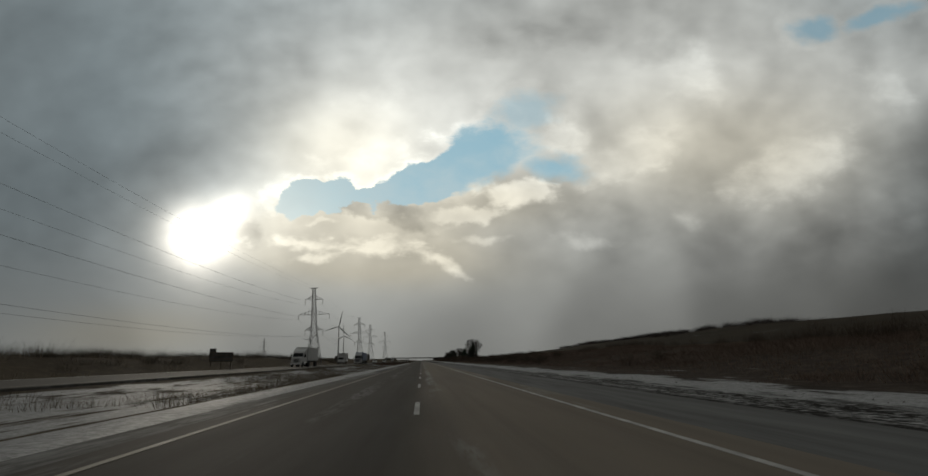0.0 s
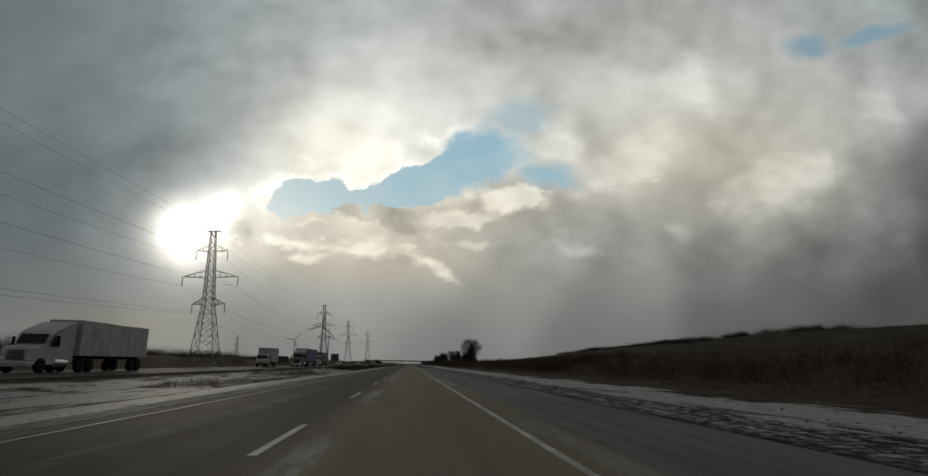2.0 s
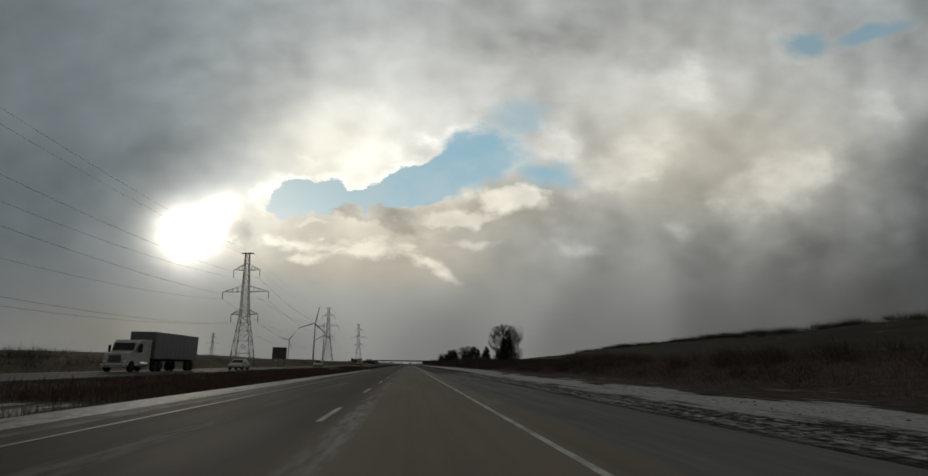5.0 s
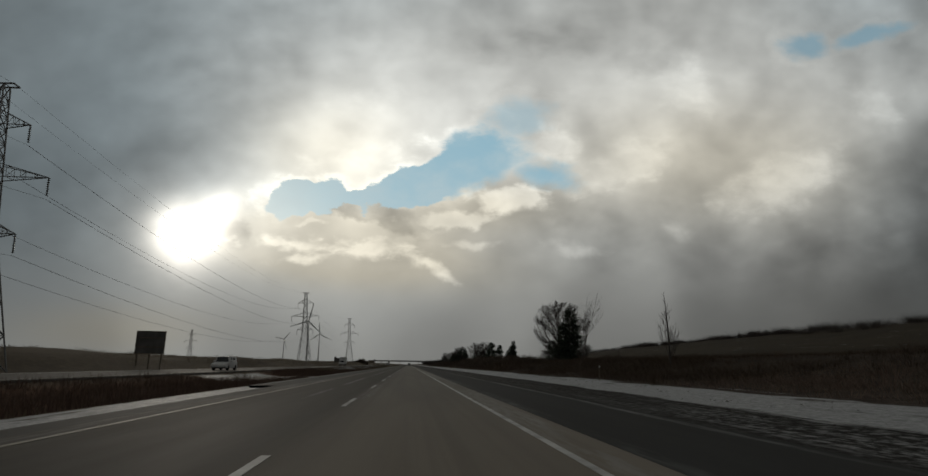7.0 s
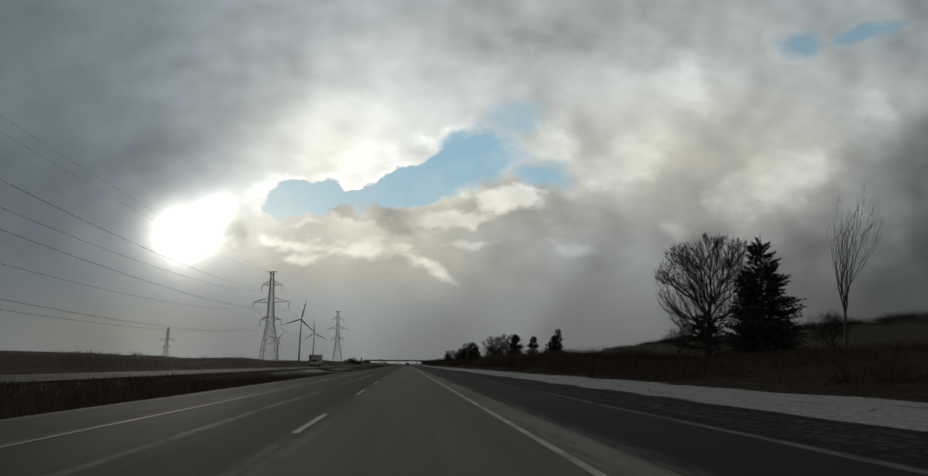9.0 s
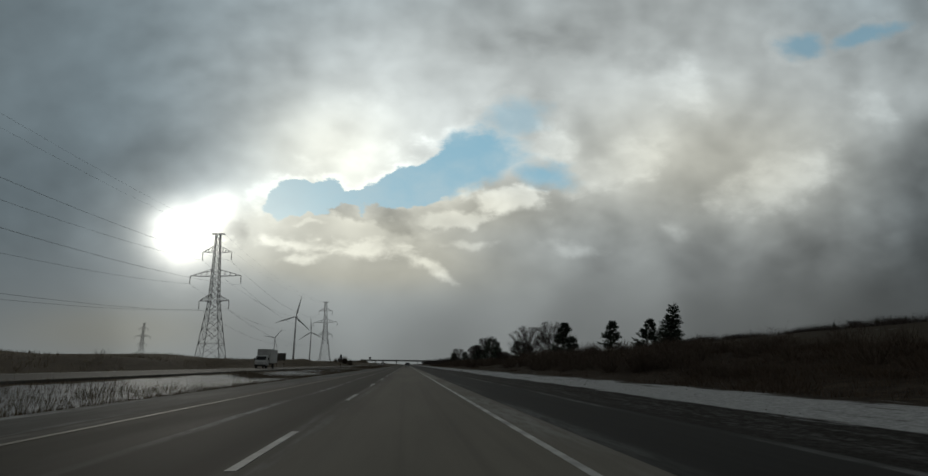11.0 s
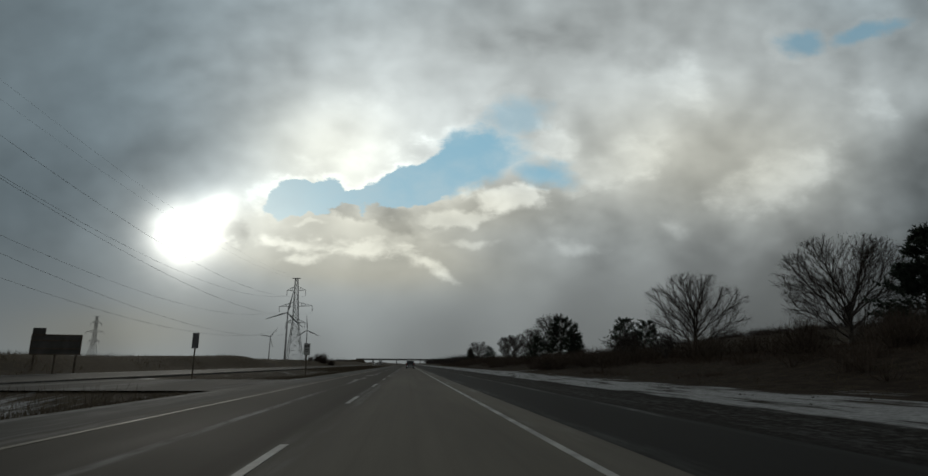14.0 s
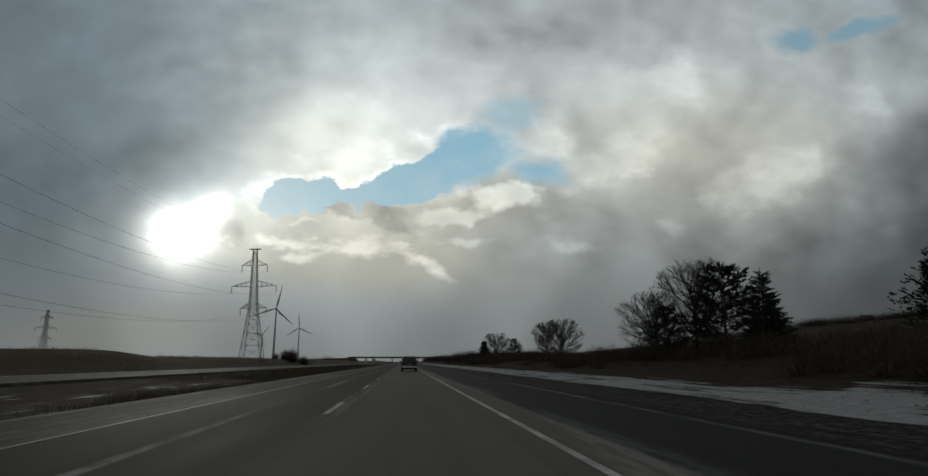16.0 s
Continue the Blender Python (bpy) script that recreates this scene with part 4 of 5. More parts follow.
for _ in range(2600):
    x, y = rng.uniform(16.5, 36), rng.uniform(-290, 540)
    lush = noise.noise(Vector((x * 0.05, y * 0.030, 4.4)))
    if y < 15 and lush > -0.12 and rng.random() < 0.75:
        s = (0.75 + 2.1 * max(0, lush) + rng.uniform(0, 0.4)) * (0.82 + 0.5 * smooth01(y, -165, -195))
        early.append((x, y, s * 0.95, s * rng.uniform(0.8, 1.1)))
    elif y >= 15 and lush > -0.05 and x > 19:
        s = (0.8 + 2.2 * max(0, lush) + rng.uniform(0, 0.5)) * (0.6 if y < 115 else 1.0)
        late.append((x, y, s * 0.95, s * rng.uniform(0.8, 1.1)))
for _ in range(330):
    x, y = rng.uniform(25, 35), rng.uniform(118, 540)
    s = rng.uniform(1.0, 1.9) * (1.25 if 236 < y < 264 else 1.0)
    late.append((x, y, s, s * 1.15))
thicket("bank_thicket", MAT["thicket"], "brown leafless bushes in masses on the steep bank", "bushes", early, 190, 0.024)
thicket("hedge", MAT["thicket"], "dark leafless thicket along the top of the bank", "hedge", late, 170, 0.026)
# rough grass and shrubs on the berm beyond the opposite carriageway
berm = []
for _ in range(12000):
    x, y = rng.uniform(-62, -33.5), rng.uniform(-290, 560)
    if ragged(x, y, 0.1) > -0.15:
        berm.append((x, y, rng.uniform(0.4, 1.0)))
growth("berm_grass", MAT["straw"], "rough dead grass on the berm beyond the opposite carriageway", "grass", berm, 7, 0.45, 0.7, 0.06)
scrub = [(rng.uniform(-70, -36), rng.uniform(-285, -20), rng.uniform(0.6, 1.5)) for _ in range(520)]
scrub += [(rng.uniform(-90, -48), rng.uniform(-40, 520), rng.uniform(0.5, 1.0)) for _ in range(90)]
growth("berm_scrub", MAT["hazy_scrub"], "leafless scrub on the berm beyond the opposite carriageway", "bushes", scrub, 70, 0.7, 1.5, 0.03, 0.8)
# distant hedges and woods
wood = []
for _ in range(900):
    y = rng.uniform(480, 1500)
    x = 26 + rng.random() ** 1.5 * 60 + max(0, (y - 900)) * 0.03
    wood.append((x, y, rng.uniform(1.2, 2.4)))
for _ in range(500):
    y = rng.uniform(600, 2000)
    wood.append((-rng.uniform(50, 700), y, rng.uniform(1.0, 2.2)))
for _ in range(420):
    y = rng.uniform(150, 800)
    wood.append((rng.uniform(255, 330), y, rng.uniform(1.0, 2.8)))
growth("far_woods", MAT["twig"], "far rows of leafless trees and hedges", "woods", wood, 60, 0.9, 2.4, 0.12, 0.6)


# ---- trees ----
class Tubes:
    """Joined tapering tubes."""

    def __init__(self):
        self.v, self.f = [], []

    def add(self, pts, radii, sides):
        base, prev = len(self.v), None
        for n, (p, r) in enumerate(zip(pts, radii)):
            d = (pts[min(n + 1, len(pts) - 1)] - pts[max(n - 1, 0)]).normalized()
            a = d.orthogonal().normalized() if prev is None else (prev - d * prev.dot(d)).normalized()
            prev = a
            b = d.cross(a)
            for i in range(sides):
                t = 2 * math.pi * i / sides
                self.v.append(p + (a * math.cos(t) + b * math.sin(t)) * r)
            if n:
                for i in range(sides):
                    j = (i + 1) % sides
                    o, q = base + (n - 1) * sides, base + n * sides
                    self.f.append((o + i, o + j, q + j, q + i))


def bare_tree(h, seed, label, shape="round", stems=1, twigginess=1.0, fuzz=1):
    """A leafless tree: trunk and limbs, and a crown of fine branches."""
    r = random.Random(seed)
    root = empty("bare_tree", Matrix(), label, "tree", "")
    wood, twig, ends = Tubes(), Tubes(), []

    def grow(p, d, length, radius, level):
        n = 5 if level < 2 else 4
        pts, radii = [p.copy()], [radius]
        for i in range(n):
            up = 0.09 if shape == "round" else 0.16
            d = (d + Vector((r.gauss(0, 0.16), r.gauss(0, 0.16), r.gauss(0, 0.10) + up * (level > 0)))).normalized()
            p = p + d * (length / n)
            pts.append(p.copy())
            radii.append(radius * (1 - 0.62 * (i + 1) / n) if level < 4 else radius * (1 - 0.8 * (i + 1) / n))
        (wood if level < 3 else twig).add(pts, radii, 7 if level == 0 else 5 if level < 3 else 3)
        if level >= 4:
            ends.append((p.copy(), d.copy()))
        if level >= 5:
            return
        if level == 0:
            count, spread = (r.randint(10, 12), 0.85) if shape == "round" else (r.randint(6, 7), 0.30)
        else:
            count, spread = int((r.randint(5, 6) if level < 3 else r.randint(4, 5)) * (twigginess if level > 1 else 1)), 0.66 if shape == "round" else 0.30
        for c in range(count):
            t = r.uniform(0.35 if level else (0.40 if shape == "round" else 0.58), 1.0) if c else 1.0
            q = min(n - 1, int(t * n))
            f = t * n - q
            at = pts[q].lerp(pts[q + 1], f)
            axis = Vector((r.gauss(0, 1), r.gauss(0, 1), r.gauss(0, 0.5)))
            side = (axis - d * axis.dot(d)).normalized()
            nd = (d * (1 - 0.2 * spread) + side * spread * r.uniform(0.55, 1.25)).normalized()
            grow(at, nd, length * (r.uniform(0.75, 1.05) if level == 0 else (r.uniform(0.46, 0.68) if shape == "round" else r.uniform(0.50, 0.78))), max(0.010, radii[q] * r.uniform(0.52, 0.68)), level + 1)

    if shape == "pole":
        trunk_line = [Vector((0.02 * h * math.sin(3.0 * t), 0, t * h - 0.2)) for t in (0, 0.25, 0.5, 0.75, 1.0)]
        wood.add(trunk_line, [h * 0.016, h * 0.013, h * 0.010, h * 0.006, h * 0.002], 6)
        for n in range(46):
            t = 0.12 + 0.85 * r.random() ** 1.8
            a = r.uniform(0, 6.28)
            grow(Vector((0.02 * h * math.sin(3.0 * t), 0, t * h - 0.2)), Vector((math.cos(a), math.sin(a), r.uniform(0.6, 1.5))).normalized(), h * 0.24 * (1.05 - t), 0.016, 4)
        stems = 0
    for s in range(stems):
        a = 2 * math.pi * s / stems
        start = Vector((0.12 * h * 0.2 * math.cos(a), 0.12 * h * 0.2 * math.sin(a), -0.2)) if stems > 1 else Vector((0, 0, -0.2))
        lean = Vector((0.25 * math.cos(a), 0.25 * math.sin(a), 1)) if stems > 1 else Vector((r.gauss(0, 0.05), r.gauss(0, 0.05), 1))
        grow(start, lean.normalized(), h * (0.40 if shape == "round" else 0.50), h * 0.030 / math.sqrt(stems), 0)
    # the finest twigs: thin slivers along every branchlet
    for tip, way in ends:
        for _ in range(fuzz):
            d = (way + Vector((r.gauss(0, 0.55), r.gauss(0, 0.55), r.gauss(0.12, 0.45)))).normalized()
            side = d.orthogonal().normalized() * 0.0065
            at = tip - way * r.uniform(0.0, 0.5)
            b = len(twig.v)
            twig.v += [at - side, at + side, at + d * r.uniform(0.35, 0.80) * h / 10]
            twig.f.append((b, b + 1, b + 2))
    top = sorted(v.z for v in twig.v)[int(len(twig.v) * 0.975)]
    k = h / top
    mid = sum(twig.v, Vector()) / len(twig.v)
    lean_x, lean_y = mid.x / mid.z, mid.y / mid.z
    for name, tubes, mat in (("trunk", wood, MAT["bark"]), ("crown", twig, MAT["twig"])):
        slim = 0.62 if shape == "tall" else 1.0
        link_mesh(name, [Vector(((v.x - lean_x * v.z) * slim, (v.y - lean_y * v.z) * slim, v.z)) * k for v in tubes.v], tubes.f, mat, root, smooth=True)
    return root


def crown_tree(h, seed, label, width=1.0, stem=0.25, limbs=12, bias=0.0):
    """A leafless tree whose limbs fan out to a rounded crown of fine twigs; width is its spread against its height, stem the bare part of the trunk."""
    r = random.Random(seed)
    root = empty("bare_tree", Matrix(), label, "tree", "")
    wood, twig = Tubes(), Tubes()
    middle = Vector((bias * h, 0, h * (0.5 + stem * 0.5)))
    half = Vector((h * width / 2, h * width / 2, h * (0.5 - stem * 0.5)))

    def to_crown(p, d):
        """How far the crown's outline lies from p along d."""
        q, e = p - middle, d
        a = sum((e[i] / half[i]) ** 2 for i in range(3))
        b = sum(q[i] * e[i] / half[i] ** 2 for i in range(3))
        c = sum((q[i] / half[i]) ** 2 for i in range(3)) - 1
        return (-b + math.sqrt(max(0.0, b * b - a * c))) / a

    def branch(p, d, way, length, r0, r1, n, sides, into):
        pts = []
        for i in range(n + 1):
            t = i / n
            q = p + d * (length * t * (1 - t) * 0.40) + way * (length * t * (0.60 + 0.40 * t))
            if 0 < i:
                q = q + Vector((r.gauss(0, 1), r.gauss(0, 1), r.gauss(0, 0.7))) * length * 0.028
            pts.append(q)
        into.add(pts, [r0 + (r1 - r0) * i / n for i in range(n + 1)], sides)
        return pts

    def along(pts, t):
        x = t * (len(pts) - 1)
        i = min(len(pts) - 2, int(x))
        return pts[i].lerp(pts[i + 1], x - i), (pts[i + 1] - pts[i]).normalized()

    def turned(d, spread):
        v = Vector((r.gauss(0, 1), r.gauss(0, 1), r.gauss(0, 1)))
        v = (v - d * v.dot(d)).normalized()
        return (d + v * spread * r.uniform(0.5, 1.2) + Vector((0, 0, 0.16))).normalized()

    trunk = [Vector((bias * h * t * t * 0.6 + r.gauss(0, 0.006) * h * (t > 0), r.gauss(0, 0.006) * h * (t > 0), h * (stem + 0.30) * t - 0.2)) for t in (0, 0.25, 0.5, 0.75, 1.0)]
    wood.add(trunk, [h * 0.030, h * 0.024, h * 0.020, h * 0.016, h * 0.011], 8)
    for n in range(limbs):
        t = (stem / (stem + 0.30)) * 0.75 + (1 - (stem / (stem + 0.30)) * 0.75) * n / (limbs - 1)
        p, d = along(trunk, t)
        a = 2.4 * n + r.uniform(-0.3, 0.3)
        rise = r.uniform(0.15, 0.6) + 2.2 * (n / limbs) ** 2
        way = Vector((math.cos(a), math.sin(a), rise)).normalized()
        reach = to_crown(p, way) * r.uniform(0.78, 0.98)
        size = h * 0.011 * r.uniform(0.8, 1.2)
        limb = branch(p, (d + way).normalized(), way, reach, size, 0.012, 6, 5, wood)
        for m in range(13):
            q, e = along(limb, 0.16 + 0.84 * (m + r.random()) / 13)
            w = turned(e, 0.62)
            length = min(to_crown(q, w) * r.uniform(0.65, 1.05), 0.34 * h) + 0.15
            bough = branch(q, e, w, length, size * 0.36, 0.008, 4, 4, twig)
            for _ in range(9):
                q2, e2 = along(bough, r.uniform(0.2, 1.0))
                w2 = turned(e2, 0.7)
                l2 = min(to_crown(q2, w2) * r.uniform(0.6, 1.1), 0.17 * h) + 0.12
                spray = branch(q2, e2, w2, l2, 0.011, 0.004, 3, 3, twig)
                for _ in range(6):
                    q3, e3 = along(spray, r.uniform(0.15, 1.0))
                    w3 = turned(e3, 0.7)
                    side = w3.orthogonal().normalized() * 0.0065
                    b = len(twig.v)
                    twig.v += [q3 - side, q3 + side, q3 + w3 * r.uniform(0.03, 0.065) * h]
                    twig.f.append((b, b + 1, b + 2))
    for name, tubes, mat in (("trunk", wood, MAT["bark"]), ("crown", twig, MAT["twig"])):
        link_mesh(name, tubes.v, tubes.f, mat, root, smooth=True)
    return root


def needle_fans(fans, centre, direction, length, n, r, w):
    """A spray of needles round a twig."""
    for _ in range(n):
        t = r.uniform(0.0, 1.0)
        p = centre + direction * (length * t)
        d = (direction + Vector((r.gauss(0, 0.7), r.gauss(0, 0.7), r.gauss(0, 0.45)))).normalized()
        side = d.orthogonal().normalized()
        side = (side * math.cos(r.uniform(0, 6.28)) + d.cross(side) * math.sin(r.uniform(0, 6.28))) * w * r.uniform(0.6, 1.3)
        tip = p + d * r.uniform(0.5, 1.1) * length * 0.5
        b = len(fans[0])
        fans[0].extend([p - side, p + side, tip])
        fans[1].append((b, b + 1, b + 2))


def conifer(h, seed, label, kind="spruce", wide=1.0):
    """A conifer: tapered trunk, drooping boughs, and sprays of needles."""
    r = random.Random(seed)
    root = empty("spruce_tree" if kind == "spruce" else "pine_tree", Matrix(), label, "tree", "")
    trunk, boughs, fans = Tubes(), Tubes(), ([], [])
    bend = Vector((r.gauss(0, 0.03), r.gauss(0, 0.03), 0))
    line = [Vector((bend.x * t * h, bend.y * t * h, t * h - 0.2)) for t in (0, 0.2, 0.4, 0.6, 0.8, 0.97)]
    trunk.add(line, [h * 0.022, h * 0.018, h * 0.014, h * 0.010, h * 0.006, h * 0.002], 7)
    if kind == "spruce":
        for n in range(int(56 * h) + 60):
            t = 0.04 + 0.95 * (1 - math.sqrt(1 - r.random() * 0.995))
            z = t * h
            a = r.uniform(0, 6.28)
            lobe = 1 + 0.16 * math.sin(3 * a + 9 * t) + 0.10 * math.sin(37 * t)
            length = (h * 0.265 * (1 - t) ** 0.92 * lobe + 0.10) * r.uniform(0.55, 1.08)
            d = Vector((math.cos(a), math.sin(a), r.uniform(-0.26, 0.02) + 0.55 * t * t))
            p0 = Vector((bend.x * z, bend.y * z, z))
            pts = [p0 + d * (length * q) + Vector((0, 0, -0.42 * length * q * (1 - q) + 0.08 * length * q * q)) for q in (0, 0.35, 0.7, 1.0)]
            boughs.add(pts, [0.03, 0.022, 0.014, 0.006], 3)
            for q in (0.22, 0.38, 0.52, 0.66, 0.8, 0.92, 1.0):
                i = min(2, int(q * 3))
                c = pts[i].lerp(pts[i + 1], q * 3 - i) if q < 1 else pts[3]
                needle_fans(fans, c, (pts[3] - pts[0]).normalized(), 0.40 + 0.10 * length, 9, r, 0.05)
    else:
        for n in range(int((60 + h * 4.2) * wide)):
            z = h * (0.10 + 0.88 * r.random() ** 0.95)
            t = z / h
            a = r.uniform(0, 6.28)
            length = h * wide * (0.37 * (1 - t) ** (0.62 if wide > 1.2 else 0.95) + 0.035) * r.uniform(0.5, 1.15)
            d = Vector((math.cos(a), math.sin(a), r.uniform(-0.12, 0.30) + 0.5 * t ** 3)).normalized()
            p0 = Vector((bend.x * z, bend.y * z, z))
            pts = [p0 + d * (length * q) + Vector((0, 0, 0.18 * length * q * q)) for q in (0, 0.4, 0.75, 1.0)]
            boughs.add(pts, [0.045, 0.032, 0.02, 0.008], 4)
            for q in (0.45, 0.62, 0.78, 0.9, 1.0):
                i = min(2, int(q * 3))
                c = pts[i].lerp(pts[i + 1], q * 3 - i) if q < 1 else pts[3]
                for _ in range(2):
                    c2 = c + Vector((r.gauss(0, 0.14), r.gauss(0, 0.14), r.gauss(0, 0.08))) * (0.4 + length * 0.5)
                    dd = (d + Vector((r.gauss(0, 0.5), r.gauss(0, 0.5), r.gauss(0.2, 0.3)))).normalized()
                    needle_fans(fans, c2, dd, 0.52, 18, r, 0.055)
    link_mesh("trunk", trunk.v, trunk.f, MAT["bark"], root, smooth=True)
    tagged(link_mesh("bough", boughs.v, boughs.f, MAT["bark"], root), kind="stuff")
    link_mesh("crown", fans[0], fans[1], MAT["needles"], root, "dense dark green needles")
    return root


def plant(tree, x, y, turn=0.0, size=1.0, lift=0.0, first=False, label="", group="roadside trees", lean=0.0):
    m = Matrix.Translation((x, y, height(x, y) + lift)) @ pose(0, 0, 0, 0, lean, 0) @ pose(0, 0, 0, 0, 0, turn) @ Matrix.Diagonal((size, size, size, 1))
    t = tree if first else copy_thing(tree, Matrix())
    t.matrix_world = m
    return tagged(t, label, group=group)


round_tree = crown_tree(9.6, 3, "leafless round-crowned tree standing beside a dark spruce", 0.96, 0.22, 15, -0.05)
tall_tree = bare_tree(11.0, 8, "tall leafless tree with upswept limbs on the bank", "tall", 1, 0.55)
wide_tree = crown_tree(9.4, 21, "broad leafless tree with a dense twiggy crown", 1.22, 0.06, 18)
shrub_tree = bare_tree(5.5, 34, "leafless many-stemmed shrub on the bank", "round", 3, 0.7)
pole_tree = bare_tree(6.4, 12, "slender leafless pole of a young tree on the bank", "pole")
big_spruce = conifer(10.2, 5, "dark green spruce with drooping boughs on the bank")
pine_a = conifer(6.0, 6, "small dark pine with ragged boughs on the bank", "pine")
pine_b = conifer(8.0, 17, "bushy dark pine on the bank", "pine", 1.45)

plant(round_tree, 32.4, 108, 110, 1.36, 0, True, lean=5)
plant(big_spruce, 32.3, 98, 0, 1.16, 0, True, lean=5)
plant(tall_tree, 32.3, 88.0, 40, 1.10, 0, True, lean=11)
plant(pine_b, 31.4, 106.5, 10, 0.55, -0.2, True, "small bushy pine below a leafless tree")
plant(shrub_tree, 33.5, 90.8, 0, 0.55, 0, True, "thin leafless sapling on the bank")
plant(shrub_tree, 32, 113, 80, 0.6, 0)
plant(pole_tree, 24.5, 35, 30, 1.0, 0, True)
for x, y, s, a in ((27, 268, 0.5, 0), (28, 280, 0.6, 140), (30, 288, 0.6, 30)):
    plant(shrub_tree, x, y, a, s)
plant(big_spruce, 36.6, 190, 60, 0.76, 0, False, "dark spruce at the top of the bank", lean=8)
plant(pine_a, 39.2, 204, 60, 0.9, 0, True, lean=8)
plant(pine_a, 35.0, 209, 140, 0.9, 0, lean=6)
plant(pine_a, 33, 224, 200, 0.55, 0, lean=4)
plant(pine_a, 36.8, 247, 15, 1.32, 0, lean=4)
plant(wide_tree, 36.2, 253.5, 130, 1.0, 0, False, "broad leafless tree with a twiggy crown beside a pine", lean=4)
plant(wide_tree, 34.8, 277, 15, 1.10, 0, True, lean=4)
plant(pine_b, 37.9, 309, 45, 0.84, 0, lean=6)
plant(round_tree, 30.5, 331, 210, 1.05, 0, False, "leafless tree in a clump of pines")
plant(wide_tree, 27.4, 334, 20, 0.78, 0, False, "low leafless tree at the edge of a clump of pines")
plant(pine_b, 27.0, 331, 200, 0.62, 0)
plant(pine_b, 31.4, 327, 120, 1.0, 0)
plant(big_spruce, 33.2, 323, 200, 0.82, 0, False, "dark spruce beside a clump of pines")
plant(pine_b, 40.3, 305.5, 250, 0.78, 0, lean=6)
for x, y, size in ((318, 452, 0.62), (322, 458, 0.50), (326, 484, 0.66), (316, 492, 0.42), (318, 515, 0.58), (314, 528, 0.46), (312, 548, 0.55), (310, 570, 0.40), (309, 596, 0.62), (306, 622, 0.50)):
    plant(big_spruce, x, y, 37 * y, size, -0.2, False, "small dark conifer beside the farm on the hill", "conifers round the hill farm")
plant(wide_tree, 36, 404, 100, 0.95, 0, False, "leafless tree in a far roadside row")
plant(round_tree, 36, 418, 160, 0.95, 0, False, "leafless tree in a far roadside row")
plant(pine_b, 35, 455, 10, 0.75, 0)
plant(wide_tree, 33, 480, 300, 1.0, 0, False, "leafless tree in a far roadside row")
plant(pine_a, 31, 500, 60, 1.1, 0)
plant(pine_a, 34, 520, 160, 1.0, 0)
thicket("roadside_bush", MAT["thicket"], "round leafless bushes growing together beside a transmission tower", "bushes",
        [(-37.5, 475, 3.0, 4.7), (-40.6, 479, 2.5, 3.8), (-34.8, 482, 2.2, 3.3), (-43.2, 476, 1.5, 2.2)], 420, 0.05)


# ---- more materials for built things ----
MAT.update({
    "black_paint": plain("dark_vehicle_paint", (0.020, 0.021, 0.023), 0.3, 0.0, 0.15, 1.0),
    "white_body": plain("road_dirty_white_paint", (0.36, 0.36, 0.355), 0.45, 0.0, 0.18, 0.8),
    "blue_body": plain("dull_blue_trailer_side", (0.085, 0.12, 0.19), 0.5, 0.0, 0.2, 0.8),
    "grey_body": plain("grey_cab_paint", (0.10, 0.105, 0.115), 0.4, 0.0, 0.2, 0.8),
    "glass": plain("dark_vehicle_glass", (0.015, 0.017, 0.019), 0.08, 0.0, 0.05, 1.0),
    "rubber": plain("tyre_rubber", (0.018, 0.018, 0.018), 0.9, 0.0, 0.2, 4.0),
    "rim": plain("steel_wheel", (0.30, 0.30, 0.31), 0.4, 0.7, 0.1, 4.0),
    "chassis": plain("grimy_chassis", (0.035, 0.034, 0.033), 0.8, 0.0, 0.3, 2.0),
    "tail_lamp": plain("red_lamp_glass", (0.22, 0.015, 0.012), 0.2, 0.0, 0.05, 2.0),
    "lamp": plain("clear_lamp_glass", (0.62, 0.62, 0.60), 0.15, 0.0, 0.05, 2.0),
    "chrome": plain("bumper_chrome", (0.55, 0.55, 0.56), 0.25, 0.8, 0.1, 2.0),
    "board_back": plain("weathered_board_back", (0.085, 0.082, 0.078), 0.8, 0.0, 0.25, 0.7),
    "timber": plain("weathered_timber_post", (0.11, 0.09, 0.07), 0.9, 0.0, 0.3, 1.5),
    "sign_white": plain("white_reflective_sign", (0.42, 0.42, 0.41), 0.5, 0.0, 0.08, 1.5),
    "sign_black": plain("black_sign_lettering", (0.02, 0.02, 0.02), 0.5, 0.0, 0.05, 1.5),
    "sign_back": plain("bare_aluminium_sign_back", (0.13, 0.13, 0.135), 0.5, 0.4, 0.12, 1.5),
    "bridge": plain("weathered_bridge_concrete", (0.20, 0.195, 0.185), 0.85, 0.0, 0.2, 0.2),
    "barn_wall": plain("pale_farmhouse_wall", (0.26, 0.255, 0.25), 0.8, 0.0, 0.15, 0.4),
    "barn_roof": plain("grey_farmhouse_roof", (0.10, 0.10, 0.105), 0.8, 0.0, 0.2, 0.5),
})


def prism(bm, outline, x0, x1):
    """A body from its side outline in (y, z), between two x."""
    a = [bm.verts.new((x0, y, z)) for y, z in outline]
    b = [bm.verts.new((x1, y, z)) for y, z in outline]
    n = len(outline)
    for i in range(n):
        j = (i + 1) % n
        bm.faces.new((a[i], a[j], b[j], b[i]))
    bm.faces.new(a[::-1])
    bm.faces.new(b)
    bmesh.ops.recalc_face_normals(bm, faces=bm.faces)
    return bm


def softened(bm, width, segments=2):
    bmesh.ops.bevel(bm, geom=list(bm.edges), offset=width, segments=segments, affect="EDGES", profile=0.6, clamp_overlap=True)
    return bm


